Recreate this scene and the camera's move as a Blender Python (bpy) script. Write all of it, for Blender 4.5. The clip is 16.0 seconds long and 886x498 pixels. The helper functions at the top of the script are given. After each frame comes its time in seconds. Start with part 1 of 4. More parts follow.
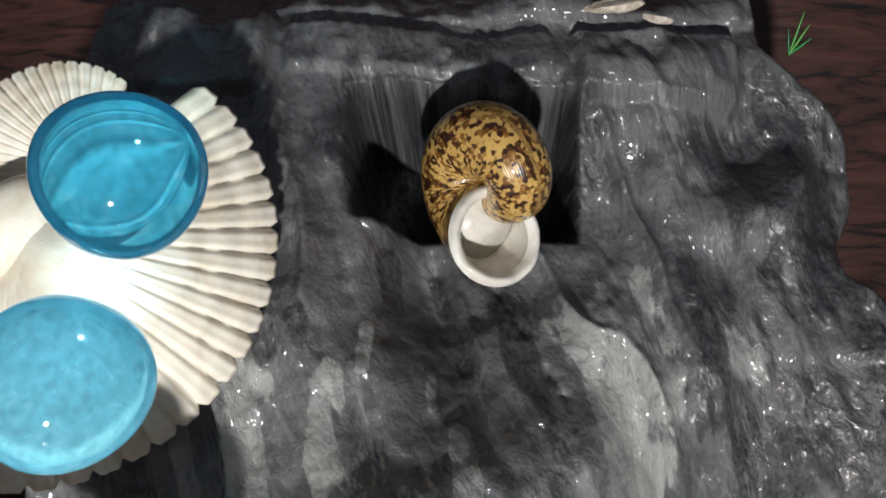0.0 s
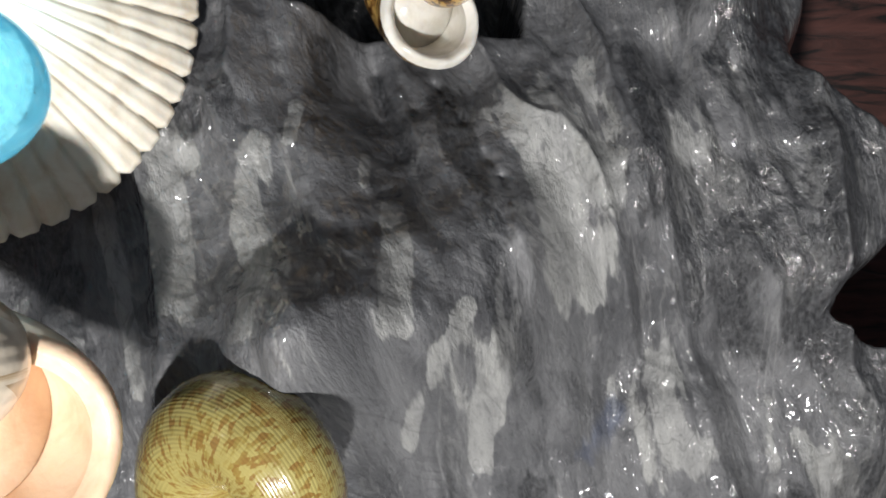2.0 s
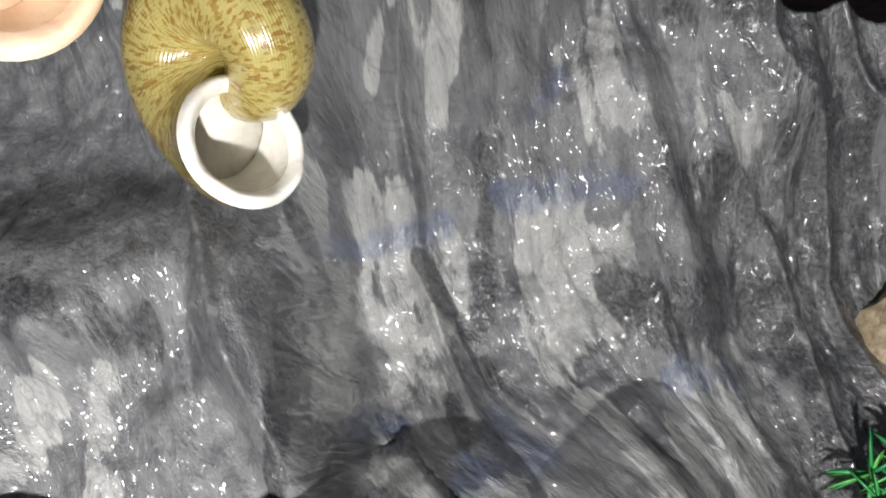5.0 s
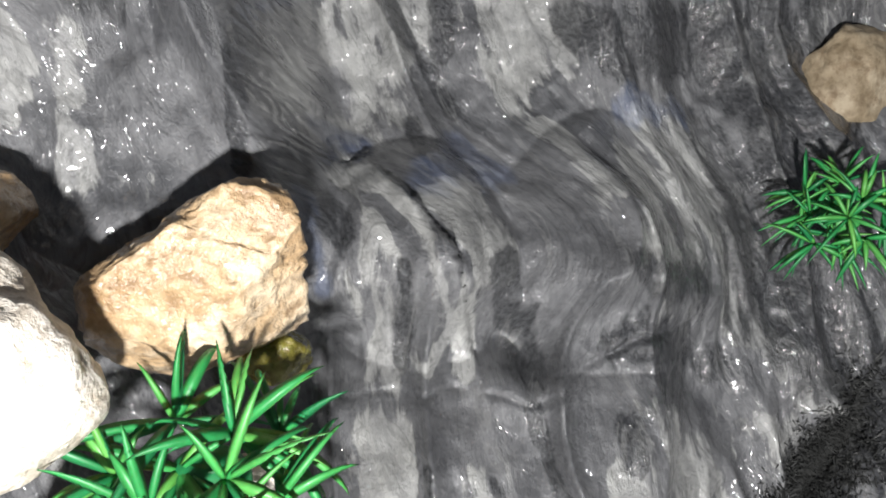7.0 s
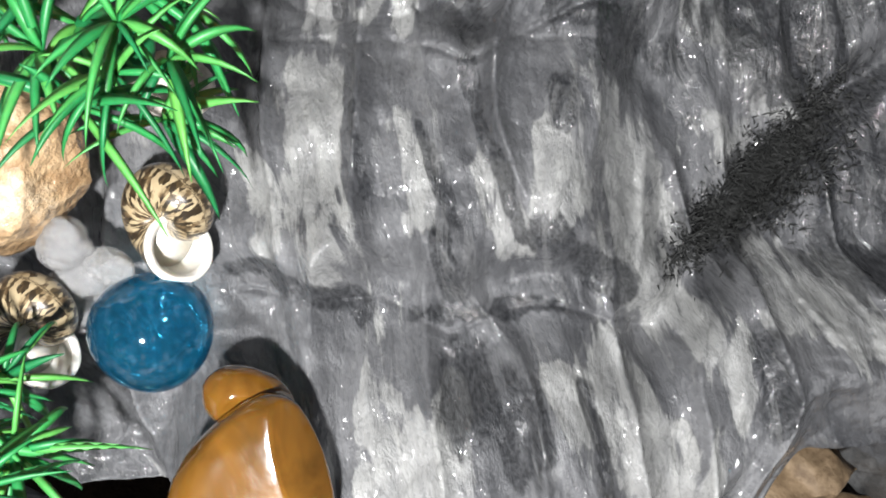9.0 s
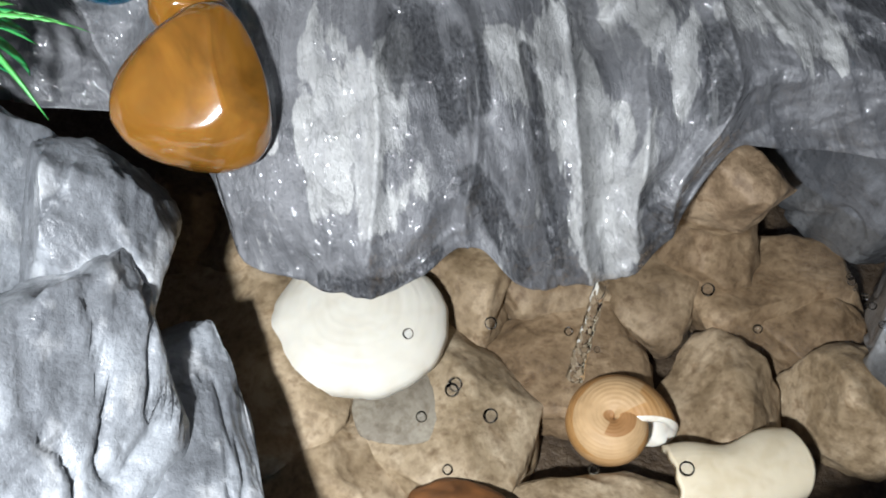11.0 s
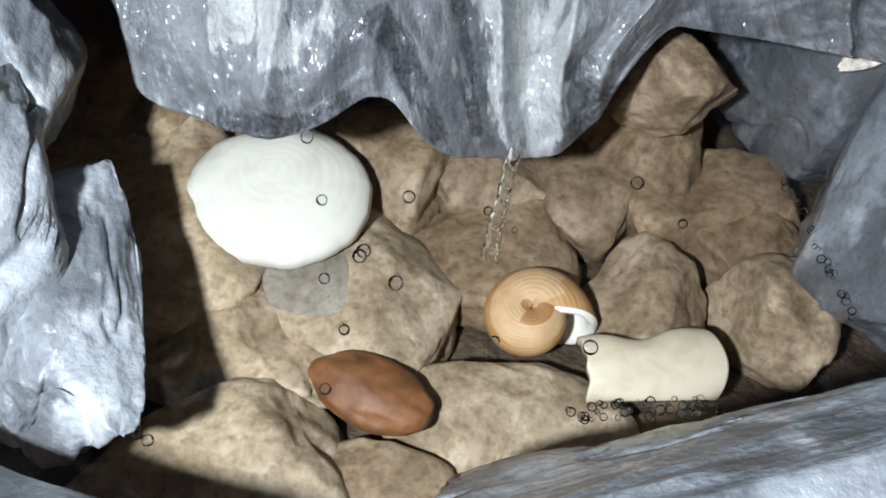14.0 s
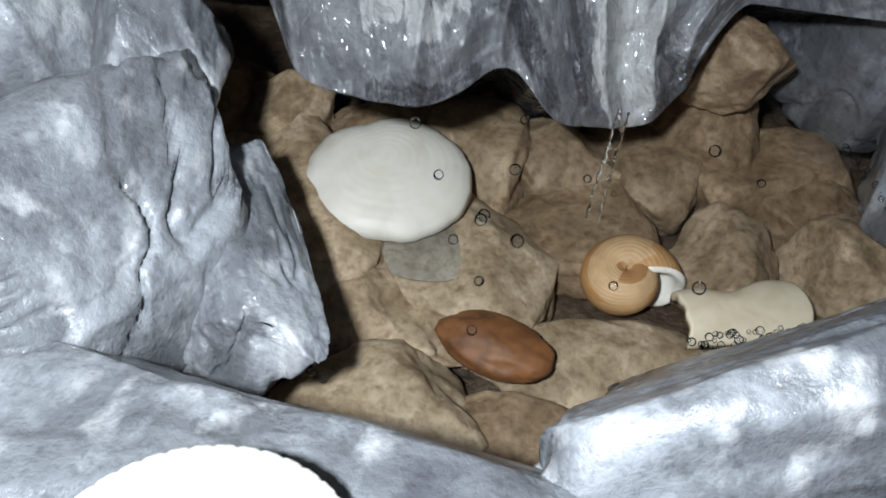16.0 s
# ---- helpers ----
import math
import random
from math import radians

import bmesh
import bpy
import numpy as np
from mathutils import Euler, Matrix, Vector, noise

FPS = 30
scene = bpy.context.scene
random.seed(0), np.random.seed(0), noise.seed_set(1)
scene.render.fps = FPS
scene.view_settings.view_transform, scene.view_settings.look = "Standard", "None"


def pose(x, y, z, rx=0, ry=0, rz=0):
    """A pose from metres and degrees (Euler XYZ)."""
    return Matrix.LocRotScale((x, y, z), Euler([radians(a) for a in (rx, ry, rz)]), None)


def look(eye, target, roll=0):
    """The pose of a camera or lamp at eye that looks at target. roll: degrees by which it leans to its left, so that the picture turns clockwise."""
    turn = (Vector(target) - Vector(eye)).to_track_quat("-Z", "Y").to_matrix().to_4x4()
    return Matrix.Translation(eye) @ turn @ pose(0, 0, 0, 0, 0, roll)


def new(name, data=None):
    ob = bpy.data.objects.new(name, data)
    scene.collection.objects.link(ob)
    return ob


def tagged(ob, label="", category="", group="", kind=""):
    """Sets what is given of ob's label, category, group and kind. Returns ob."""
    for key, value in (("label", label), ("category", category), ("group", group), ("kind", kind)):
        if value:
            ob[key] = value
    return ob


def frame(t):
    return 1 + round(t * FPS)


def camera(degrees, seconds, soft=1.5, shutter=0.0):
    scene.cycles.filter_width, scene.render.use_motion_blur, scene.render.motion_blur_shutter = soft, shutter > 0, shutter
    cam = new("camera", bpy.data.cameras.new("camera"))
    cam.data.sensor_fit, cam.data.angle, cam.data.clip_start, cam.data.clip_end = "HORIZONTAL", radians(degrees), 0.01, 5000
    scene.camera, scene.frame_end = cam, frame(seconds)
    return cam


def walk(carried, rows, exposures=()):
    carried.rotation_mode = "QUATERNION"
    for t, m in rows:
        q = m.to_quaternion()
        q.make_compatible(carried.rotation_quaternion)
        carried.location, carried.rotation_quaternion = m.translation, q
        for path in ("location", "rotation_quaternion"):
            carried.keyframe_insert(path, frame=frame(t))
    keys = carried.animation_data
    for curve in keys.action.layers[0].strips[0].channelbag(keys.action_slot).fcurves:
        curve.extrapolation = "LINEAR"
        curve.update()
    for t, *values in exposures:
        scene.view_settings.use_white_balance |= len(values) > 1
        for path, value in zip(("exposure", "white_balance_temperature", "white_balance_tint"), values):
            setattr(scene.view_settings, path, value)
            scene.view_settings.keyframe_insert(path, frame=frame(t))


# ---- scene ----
cam = camera(56.5, 16.0, soft=1.8)
PATH = [
    (0, (0.00562, 0.00011, 0.36307), (-0.02742, 0.98114, 0.17202), -0.50),
    (0.5, (0.01179, 0.00053, 0.36395), (-0.02328, 0.98119, 0.17142), -0.70),
    (1, (0.01570, 0.00117, 0.35802), (-0.01815, 0.97887, 0.15080), -1.17),
    (1.5, (0.01912, -0.00117, 0.34528), (-0.01588, 0.97092, 0.11329), -1.54),
    (2, (0.01547, -0.00248, 0.33418), (-0.00776, 0.96208, 0.07132), -1.20),
    (2.5, (0.01259, -0.00591, 0.32824), (-0.00601, 0.95232, 0.04284), -1.16),
    (3, (0.01763, -0.01428, 0.32218), (0.00587, 0.93842, 0.01851), -1.38),
    (3.5, (0.01810, -0.02107, 0.31457), (0.00432, 0.92696, -0.00333), -1.42),
    (3.7, (0.01830, -0.02224, 0.31182), (0.00757, 0.92344, -0.01308), -1.33),
    (5.8, (0.01457, -0.04060, 0.28535), (0.04202, 0.86070, -0.14696), -0.63),
    (6, (0.01646, -0.04360, 0.28300), (0.03903, 0.85425, -0.15672), -0.90),
    (6.5, (0.01872, -0.05197, 0.27023), (0.04570, 0.83168, -0.19715), -0.87),
    (7, (0.02012, -0.05672, 0.26224), (0.05725, 0.80679, -0.24073), -0.34),
    (7.5, (0.02535, -0.06076, 0.25397), (0.05366, 0.78408, -0.28030), 0.10),
    (8, (0.03024, -0.06445, 0.24394), (0.04205, 0.75564, -0.32817), 0.57),
    (8.5, (0.03444, -0.06799, 0.23294), (0.03471, 0.72113, -0.38129), 1.29),
    (9, (0.04032, -0.08054, 0.22630), (0.04386, 0.68486, -0.41723), 2.40),
    (9.5, (0.04218, -0.08951, 0.21933), (0.04251, 0.64857, -0.45538), 3.73),
    (10, (0.04728, -0.09523, 0.21285), (0.04931, 0.60766, -0.49844), 4.68),
    (10.2, (0.04942, -0.09983, 0.21061), (0.04649, 0.59655, -0.50706), 4.58),
    (12.3, (0.06776, -0.12440, 0.19204), (0.07339, 0.43160, -0.63912), 10.14),
    (12.5, (0.06690, -0.12587, 0.19195), (0.07297, 0.42756, -0.64093), 10.83),
    (13, (0.06731, -0.12632, 0.18782), (0.06058, 0.41849, -0.65071), 10.65),
    (13.5, (0.07297, -0.12611, 0.18351), (0.07442, 0.43062, -0.64718), 11.49),
    (14, (0.07941, -0.12544, 0.18415), (0.08849, 0.49241, -0.60210), 10.77),
    (14.5, (0.07925, -0.12743, 0.18598), (0.09278, 0.52346, -0.57307), 10.37),
    (15, (0.07353, -0.13423, 0.18750), (0.08478, 0.51076, -0.57661), 9.84),
    (15.5, (0.06193, -0.14759, 0.18784), (0.07722, 0.50519, -0.56955), 9.52),
    (16, (0.05175, -0.15664, 0.18185), (0.06722, 0.51052, -0.56290), 8.24),
]
walk(cam, [(t, look(eye, target, roll)) for t, eye, target, roll in PATH],
     [(0, 0.14, 6500, 10), (1, 0.34, 6500, 10), (3.5, 0.3, 6500, 10), (5.8, 0.46, 6500, 10), (7, 0.26, 6450, 10), (9, 0.32, 6350, 10), (10.2, 0.25, 6200, 10), (12.5, 0.17, 5600, 6), (14.8, 0.34, 5600, 6), (15.5, 0.1, 5650, 6), (16, -0.42, 5750, 7)])

# ---- light ----
world = bpy.data.worlds.new("room")
scene.world = world
world.use_nodes = True
wn = world.node_tree.nodes["Background"]
wn.inputs[0].default_value = (0.55, 0.6, 0.7, 1)
wn.inputs[1].default_value = 0.12

lamp_data = bpy.data.lights.new("phone_torch", "POINT")
lamp_data.energy = 5.0
lamp_data.shadow_soft_size = 0.007
lamp_data.color = (1.0, 0.98, 0.96)
lamp = new("phone_torch", lamp_data)
lamp.location = (0.016, -0.180, 0.226)


# ---- tools ----
def vnoise(p, seed=0):
    """Smooth value noise in [0, 1] at points p (n, 3)."""
    p = np.asarray(p, float)
    i = np.floor(p).astype(np.int64)
    f = p - i
    f = f * f * (3 - 2 * f)

    def corner(o):
        q = i + np.array(o)
        n = (q[:, 0] * 374761393 + q[:, 1] * 668265263 + q[:, 2] * 2147483647 + seed * 1274126177) & 0xFFFFFFFF
        n = ((n ^ (n >> 13)) * 1274126177) & 0xFFFFFFFF
        n = ((n ^ (n >> 16)) * 2246822519) & 0xFFFFFFFF
        return ((n ^ (n >> 15)) & 0xFFFF) / 65535.0

    out = 0
    for a in (0, 1):
        for b in (0, 1):
            for c in (0, 1):
                w = (f[:, 0] if a else 1 - f[:, 0]) * (f[:, 1] if b else 1 - f[:, 1]) * (f[:, 2] if c else 1 - f[:, 2])
                out = out + w * corner((a, b, c))
    return out


def fbm(p, octaves=4, seed=0):
    p = np.asarray(p, float)
    total, amp, norm = 0, 1.0, 0.0
    for o in range(octaves):
        total = total + amp * vnoise(p * 2.03**o, seed + o)
        norm += amp
        amp *= 0.5
    return total / norm


def smooth(a, b, x):
    t = np.clip((x - a) / (b - a), 0, 1)
    return t * t * (3 - 2 * t)


def bell(x, c, w):
    return np.exp(-(((x - c) / w) ** 2))


def link_mesh(name, verts, faces, material, parent=None, label="", uvs=None, flat=False):
    """One mesh object out of points and faces, in its parent's space."""
    me = bpy.data.meshes.new(name)
    me.from_pydata([tuple(map(float, v)) for v in verts], [], [tuple(map(int, f)) for f in faces])
    if uvs is not None:
        layer = me.uv_layers.new(name="flow")
        loops = np.empty(len(me.loops), np.int32)
        me.loops.foreach_get("vertex_index", loops)
        layer.data.foreach_set("uv", np.asarray(uvs, np.float32)[loops].ravel())
    me.materials.append(material)
    if not flat:
        me.shade_smooth()
    ob = new(name, me)
    ob.parent = parent
    if label:
        tagged(ob, label)
    return ob


def part(name, bm, material, parent, label="", flat=False):
    """Links a bmesh as one mesh object under a thing or a part."""
    me = bpy.data.meshes.new(name)
    bm.to_mesh(me)
    bm.free()
    me.materials.append(material)
    if not flat:
        me.shade_smooth()
    ob = new(name, me)
    ob.parent = parent
    if label:
        tagged(ob, label)
    return ob


def thing(name, m, label, category, group=""):
    ob = new(name)
    ob.empty_display_size = 0.01
    ob.matrix_basis = m
    return tagged(ob, label, category, group)


def sheet(nu, nv, wrap_u=False):
    """Faces of a grid of nv rows of nu points."""
    r, c = np.meshgrid(np.arange(nv - 1), np.arange(nu if wrap_u else nu - 1), indexing="ij")
    c2 = (c + 1) % nu
    return np.stack([r * nu + c, r * nu + c2, (r + 1) * nu + c2, (r + 1) * nu + c], -1).reshape(-1, 4)


DOWN, OUT, TOP = Vector((0, -0.509, -0.861)), Vector((0, -0.861, 0.509)), Vector((0, 0.17, 0.36))


def slope(x, s, h):
    """A place on the face of the fountain: across, down the slope, out from it."""
    return Vector((x, 0, 0)) + TOP + s * DOWN + h * OUT


def facing(place, eye, roll=0.0):
    """A pose at place whose local -y looks at eye and whose z is up, turned by roll about that view."""
    out = (Vector(eye) - Vector(place)).normalized()
    side = (-out).cross(Vector((0, 0, 1))).normalized()
    up = side.cross(-out)
    m = Matrix((side, -out, up)).transposed().to_4x4()
    return Matrix.Translation(place) @ m @ pose(0, 0, 0, 0, roll, 0)


# ---- materials ----
class Mat:
    def __init__(self, name, rough=0.5, **inputs):
        self.mat = bpy.data.materials.new(name)
        self.mat.use_nodes = True
        self.tree = self.mat.node_tree
        self.bsdf = self.tree.nodes["Principled BSDF"]
        self.bsdf.inputs["Roughness"].default_value = rough
        for key, value in inputs.items():
            self.bsdf.inputs[key.replace("_", " ")].default_value = value

    def node(self, kind, **props):
        n = self.tree.nodes.new(kind)
        for key, value in props.items():
            if key in n.inputs:
                n.inputs[key].default_value = value
        return n

    def link(self, a, b):
        self.tree.links.new(a, b)

    def coords(self, which="Object", scale=(1, 1, 1)):
        tc = self.node("ShaderNodeTexCoord")
        mp = self.node("ShaderNodeMapping")
        mp.inputs["Scale"].default_value = scale
        self.link(tc.outputs[which], mp.inputs["Vector"])
        return mp.outputs["Vector"]

    def noise(self, vec, scale, detail=4, rough=0.55, distort=0.0):
        n = self.node("ShaderNodeTexNoise", Scale=scale, Detail=detail, Roughness=rough, Distortion=distort)
        self.link(vec, n.inputs["Vector"])
        return n.outputs["Fac"]

    def ramp(self, fac, stops):
        n = self.node("ShaderNodeValToRGB")
        el = n.color_ramp.elements
        while len(el) < len(stops):
            el.new(0.5)
        for e, (pos, col) in zip(el, stops):
            e.position = pos
            e.color = (*col, 1) if len(col) == 3 else col
        self.link(fac, n.inputs["Fac"])
        return n.outputs["Color"]

    def mix(self, fac, a, b, mode="MIX"):
        n = self.tree.nodes.new("ShaderNodeMix")
        n.data_type, n.blend_type = "RGBA", mode
        for sock, value in ((n.inputs[0], fac), (n.inputs[6], a), (n.inputs[7], b)):
            if isinstance(value, bpy.types.NodeSocket):
                self.link(value, sock)
            elif isinstance(value, (int, float)):
                sock.default_value = value
            else:
                sock.default_value = (*value, 1)
        return n.outputs[2]

    def grey(self, v):
        return (v, v, v)

    def bump(self, fac, strength=0.4, distance=0.001, after=None):
        n = self.node("ShaderNodeBump", Strength=strength, Distance=distance)
        self.link(fac, n.inputs["Height"])
        if after is not None:
            self.link(after, n.inputs["Normal"])
        return n.outputs["Normal"]

    def set(self, **kw):
        for key, value in kw.items():
            self.link(value, self.bsdf.inputs[key.replace("_", " ")])
        return self.mat


def cement_material():
    """Dark wet cement with dabs of dark, pale and blue paint dragged down the flow; the dark dabs also hold shade."""
    m = Mat("wet_grey_cement", 0.5, Coat_Weight=1.0, Coat_Roughness=0.10)
    flow = m.coords("UV", (1, 1, 1))
    dab = m.node("ShaderNodeAttribute")
    dab.attribute_name = "paint"
    rgb = m.node("ShaderNodeSeparateColor")
    m.link(dab.outputs["Color"], rgb.inputs[0])

    def total(*terms):
        out = None
        for sock, by in terms:
            n = m.node("ShaderNodeMath")
            n.operation = "MULTIPLY_ADD"
            m.link(sock, n.inputs[0])
            n.inputs[1].default_value = by
            n.inputs[2].default_value = 0.0
            if out is not None:
                m.link(out, n.inputs[2])
            out = n.outputs[0]
        return out

    thin = m.noise(m.coords("UV", (230, 62, 1)), 1.0, 6, 0.64, 0.7)
    broad = m.noise(m.coords("UV", (80, 34, 1)), 1.0, 5, 0.58, 0.9)
    patch = m.noise(m.coords("UV", (75, 36, 5)), 1.0, 7, 0.64, 0.3)
    speck = m.noise(m.coords("UV", (1300, 800, 1)), 1.0, 4, 0.7, 0.2)
    tone = m.noise(flow, 45, 4, 0.6, 0.3)
    pale = m.ramp(total((rgb.outputs[0], 0.25), (thin, 0.42), (broad, 0.62)), [(0.625, (0, 0, 0)), (0.675, (1, 1, 1))])
    # dark dabs carry painted falloff and shade as well as dark cement
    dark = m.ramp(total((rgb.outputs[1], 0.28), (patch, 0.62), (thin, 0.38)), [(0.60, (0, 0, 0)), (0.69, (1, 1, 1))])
    blue = m.ramp(total((rgb.outputs[2], 0.36), (patch, 0.6), (thin, 0.4)), [(0.62, (0, 0, 0)), (0.82, (1, 1, 1))])
    base = m.ramp(tone, [(0.36, (0.085, 0.087, 0.092)), (0.64, (0.165, 0.167, 0.172))])
    base = m.mix(0.4, base, m.ramp(thin, [(0.38, (0.55, 0.55, 0.57)), (0.58, (1.2, 1.2, 1.2))]), "MULTIPLY")
    col = m.mix(m.mix(0.85, (0, 0, 0), pale), base, m.ramp(thin, [(0.35, (0.25, 0.252, 0.25)), (0.62, (0.37, 0.372, 0.358))]))
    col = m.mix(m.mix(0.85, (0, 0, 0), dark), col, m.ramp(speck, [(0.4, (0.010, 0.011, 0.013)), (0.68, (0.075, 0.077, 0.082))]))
    col = m.mix(0.5, col, m.ramp(speck, [(0.34, (0.5, 0.5, 0.51)), (0.46, (1, 1, 1))]), "MULTIPLY")
    col = m.mix(m.mix(0.45, (0, 0, 0), blue), col, m.ramp(thin, [(0.4, (0.035, 0.055, 0.12)), (0.6, (0.085, 0.115, 0.2))]))
    # fine cracks and dragged hairs of paint along the flow
    lines = m.noise(m.coords("UV", (60, 24, 9)), 1.0, 4, 0.58, 1.5)
    crack = m.ramp(lines, [(0.488, (0, 0, 0)), (0.497, (1, 1, 1)), (0.501, (1, 1, 1)), (0.520, (0, 0, 0))])
    col = m.mix(m.mix(0.3, (0, 0, 0), crack), col, (0.022, 0.023, 0.027))
    hair = m.ramp(m.noise(m.coords("UV", (120, 30, 4)), 1.0, 5, 0.6, 1.1), [(0.575, (0, 0, 0)), (0.60, (1, 1, 1)), (0.615, (1, 1, 1)), (0.64, (0, 0, 0))])
    col = m.mix(m.mix(0.2, (0, 0, 0), hair), col, (0.33, 0.332, 0.325))
    rough = m.ramp(tone, [(0.35, (0.3,) * 3), (0.65, (0.6,) * 3)])
    b = m.bump(m.mix(0.5, pale, dark), 0.4, 0.0006)
    b = m.bump(crack, -0.5, 0.0006, b)
    b = m.bump(thin, 0.5, 0.0011, b)
    b = m.bump(speck, 0.7, 0.0007, b)
    cb = m.bump(m.noise(m.coords("UV", (190, 150, 1)), 1.0, 1.6, 0.5, 1.5), 1.0, 0.0028)
    cb = m.bump(m.mix(dark, (0.5, 0.5, 0.5), speck), 0.6, 0.0003, cb)
    wet = m.ramp(m.noise(flow, 60, 3, 0.55, 0.5), [(0.30, (0.2,) * 3), (0.42, (1,) * 3)])
    return m.set(Base_Color=col, Roughness=rough, Normal=b, Coat_Normal=cb, Coat_Weight=wet)


def greystone_material(name, dark, light, streak=(46, 34, 16), rough=0.4):
    """Painted cement rock: mid grey, pale dry-brushed patches, dark flecks."""
    m = Mat(name, rough, Coat_Weight=0.6, Coat_Roughness=0.08)
    v = m.coords("Object", streak)
    o = m.coords("Object")
    n1 = m.noise(v, 1.0, 7, 0.62, 0.15)
    n2 = m.noise(o, 55, 5, 0.6, 0.2)
    n3 = m.noise(o, 650, 4, 0.65)
    mid = tuple((a + b) / 2.2 for a, b in zip(dark, light))
    col = m.ramp(n2, [(0.35, tuple(0.55 * c for c in mid)), (0.62, mid)])
    col = m.mix(m.ramp(n1, [(0.50, (0, 0, 0)), (0.60, (0.7,) * 3)]), col, light)
    col = m.mix(m.ramp(n1, [(0.36, (0.9,) * 3), (0.43, (0, 0, 0))]), col, dark)
    dab = m.ramp(m.noise(m.coords("Object", (120, 90, 60)), 1.0, 3, 0.5, 0.2), [(0.57, (0, 0, 0)), (0.70, (0.6,) * 3)])
    col = m.mix(dab, col, tuple(min(0.62, 1.7 * c) for c in light))
    col = m.mix(0.4, col, m.ramp(n3, [(0.34, (0.4,) * 3), (0.5, (1,) * 3)]), "MULTIPLY")
    b = m.bump(n1, 0.7, 0.0015)
    b = m.bump(n3, 0.6, 0.0006, b)
    cb = m.bump(m.noise(o, 230, 3, 0.55, 0.6), 1.0, 0.0012)
    return m.set(Base_Color=col, Normal=b, Coat_Normal=cb)


def stone_material(name, dark, mid, light, rough=0.45, coat=0.3, scale=1.0, relief=1.0):
    m = Mat(name, rough, Coat_Weight=coat, Coat_Roughness=0.1)
    o = m.coords("Object")
    n1 = m.noise(o, 70 * scale, 6, 0.62, 0.3)
    n2 = m.noise(o, 420 * scale, 5, 0.6)
    col = m.ramp(n1, [(0.3, dark), (0.5, mid), (0.68, light)])
    col = m.mix(0.6, col, m.ramp(n2, [(0.34, (0.42, 0.36, 0.3)), (0.55, (1, 1, 1))]), "MULTIPLY")
    stain = m.ramp(m.noise(o, 150 * scale, 6, 0.65, 0.6), [(0.55, (1, 1, 1)), (0.66, (0.5, 0.4, 0.3))])
    col = m.mix(0.6, col, stain, "MULTIPLY")
    info = m.node("ShaderNodeObjectInfo")
    col = m.mix(1.0, col, m.ramp(info.outputs["Random"], [(0.0, (0.78, 0.72, 0.66)), (0.5, (1, 0.95, 0.9)), (1.0, (1, 1, 1))]), "MULTIPLY")
    b = m.bump(n1, 0.7, 0.003 * relief)
    b = m.bump(n2, 0.8, 0.0012 * relief, b)
    return m.set(Base_Color=col, Normal=b, Coat_Normal=b)


def shell_white_material(name, base, line, rough=0.5):
    m = Mat(name, rough, Subsurface_Weight=0.15, Subsurface_Radius=(0.004, 0.003, 0.002), Subsurface_Scale=0.5)
    o = m.coords("Object")
    n = m.noise(o, 130, 5, 0.6, 0.5)
    col = m.ramp(n, [(0.3, line), (0.55, base)])
    return m.set(Base_Color=col, Normal=m.bump(m.noise(o, 600, 4), 0.3, 0.0004))


def snail_material(name, dark, mid, light, cells=(34.0, 7.0), cover=0.5, rough=0.3, coat=0.7):
    """Mottled whorls: spots in rows along the spiral (uv: turns, round the tube)."""
    m = Mat(name, rough, Coat_Weight=coat, Coat_Roughness=0.05)
    uv = m.coords("UV", (cells[0], cells[1], 1))
    vor = m.node("ShaderNodeTexVoronoi", Scale=1.0, Randomness=0.75)
    m.link(uv, vor.inputs["Vector"])
    n = m.noise(uv, 0.35, 4, 0.6, 0.8)
    mask = m.mix(0.5, vor.outputs["Color"], n)
    sep = m.node("ShaderNodeSeparateColor")
    m.link(mask, sep.inputs[0])
    col = m.ramp(sep.outputs[0], [(cover - 0.12, dark), (cover, mid), (cover + 0.1, light)])
    wear = m.noise(m.coords("Object"), 240, 5, 0.6)
    col = m.mix(0.4, col, m.ramp(wear, [(0.3, (0.55, 0.5, 0.42)), (0.6, (1, 1, 1))]), "MULTIPLY")
    ribs = m.node("ShaderNodeTexWave", Scale=min(1.6, 28 / cells[1]), Distortion=0.6)
    ribs.bands_direction = "Y"
    m.link(uv, ribs.inputs["Vector"])
    b = m.bump(ribs.outputs["Fac"], 0.16, 0.0005)
    b = m.bump(wear, 0.25, 0.0004, b)
    return m.set(Base_Color=col, Normal=b)


def glass_material(name, color, rough=0.02, ior=1.42, clear=0.88):
    m = Mat(name, rough, Transmission_Weight=clear, IOR=ior, Coat_Weight=0.6, Coat_Roughness=0.05)
    n = m.noise(m.coords("Object"), 650, 4, 0.65, 0.4)
    pale = tuple(c + 0.12 * (1 - c) for c in color)
    return m.set(Base_Color=m.ramp(n, [(0.38, tuple(0.75 * c for c in color)), (0.55, color), (0.66, pale)]))


def plain_material(name, color, rough=0.4, vary=0.25, scale=200, coat=0.0, sss=0.0):
    m = Mat(name, rough, Coat_Weight=coat, Coat_Roughness=0.05, Subsurface_Weight=sss, Subsurface_Scale=0.003)
    n = m.noise(m.coords("Object"), scale, 4, 0.6, 0.5)
    col = m.ramp(n, [(0.3, tuple(c * (1 - vary) for c in color)), (0.7, tuple(min(1, c * (1 + vary)) for c in color))])
    return m.set(Base_Color=col, Normal=m.bump(n, 0.15, 0.0004))


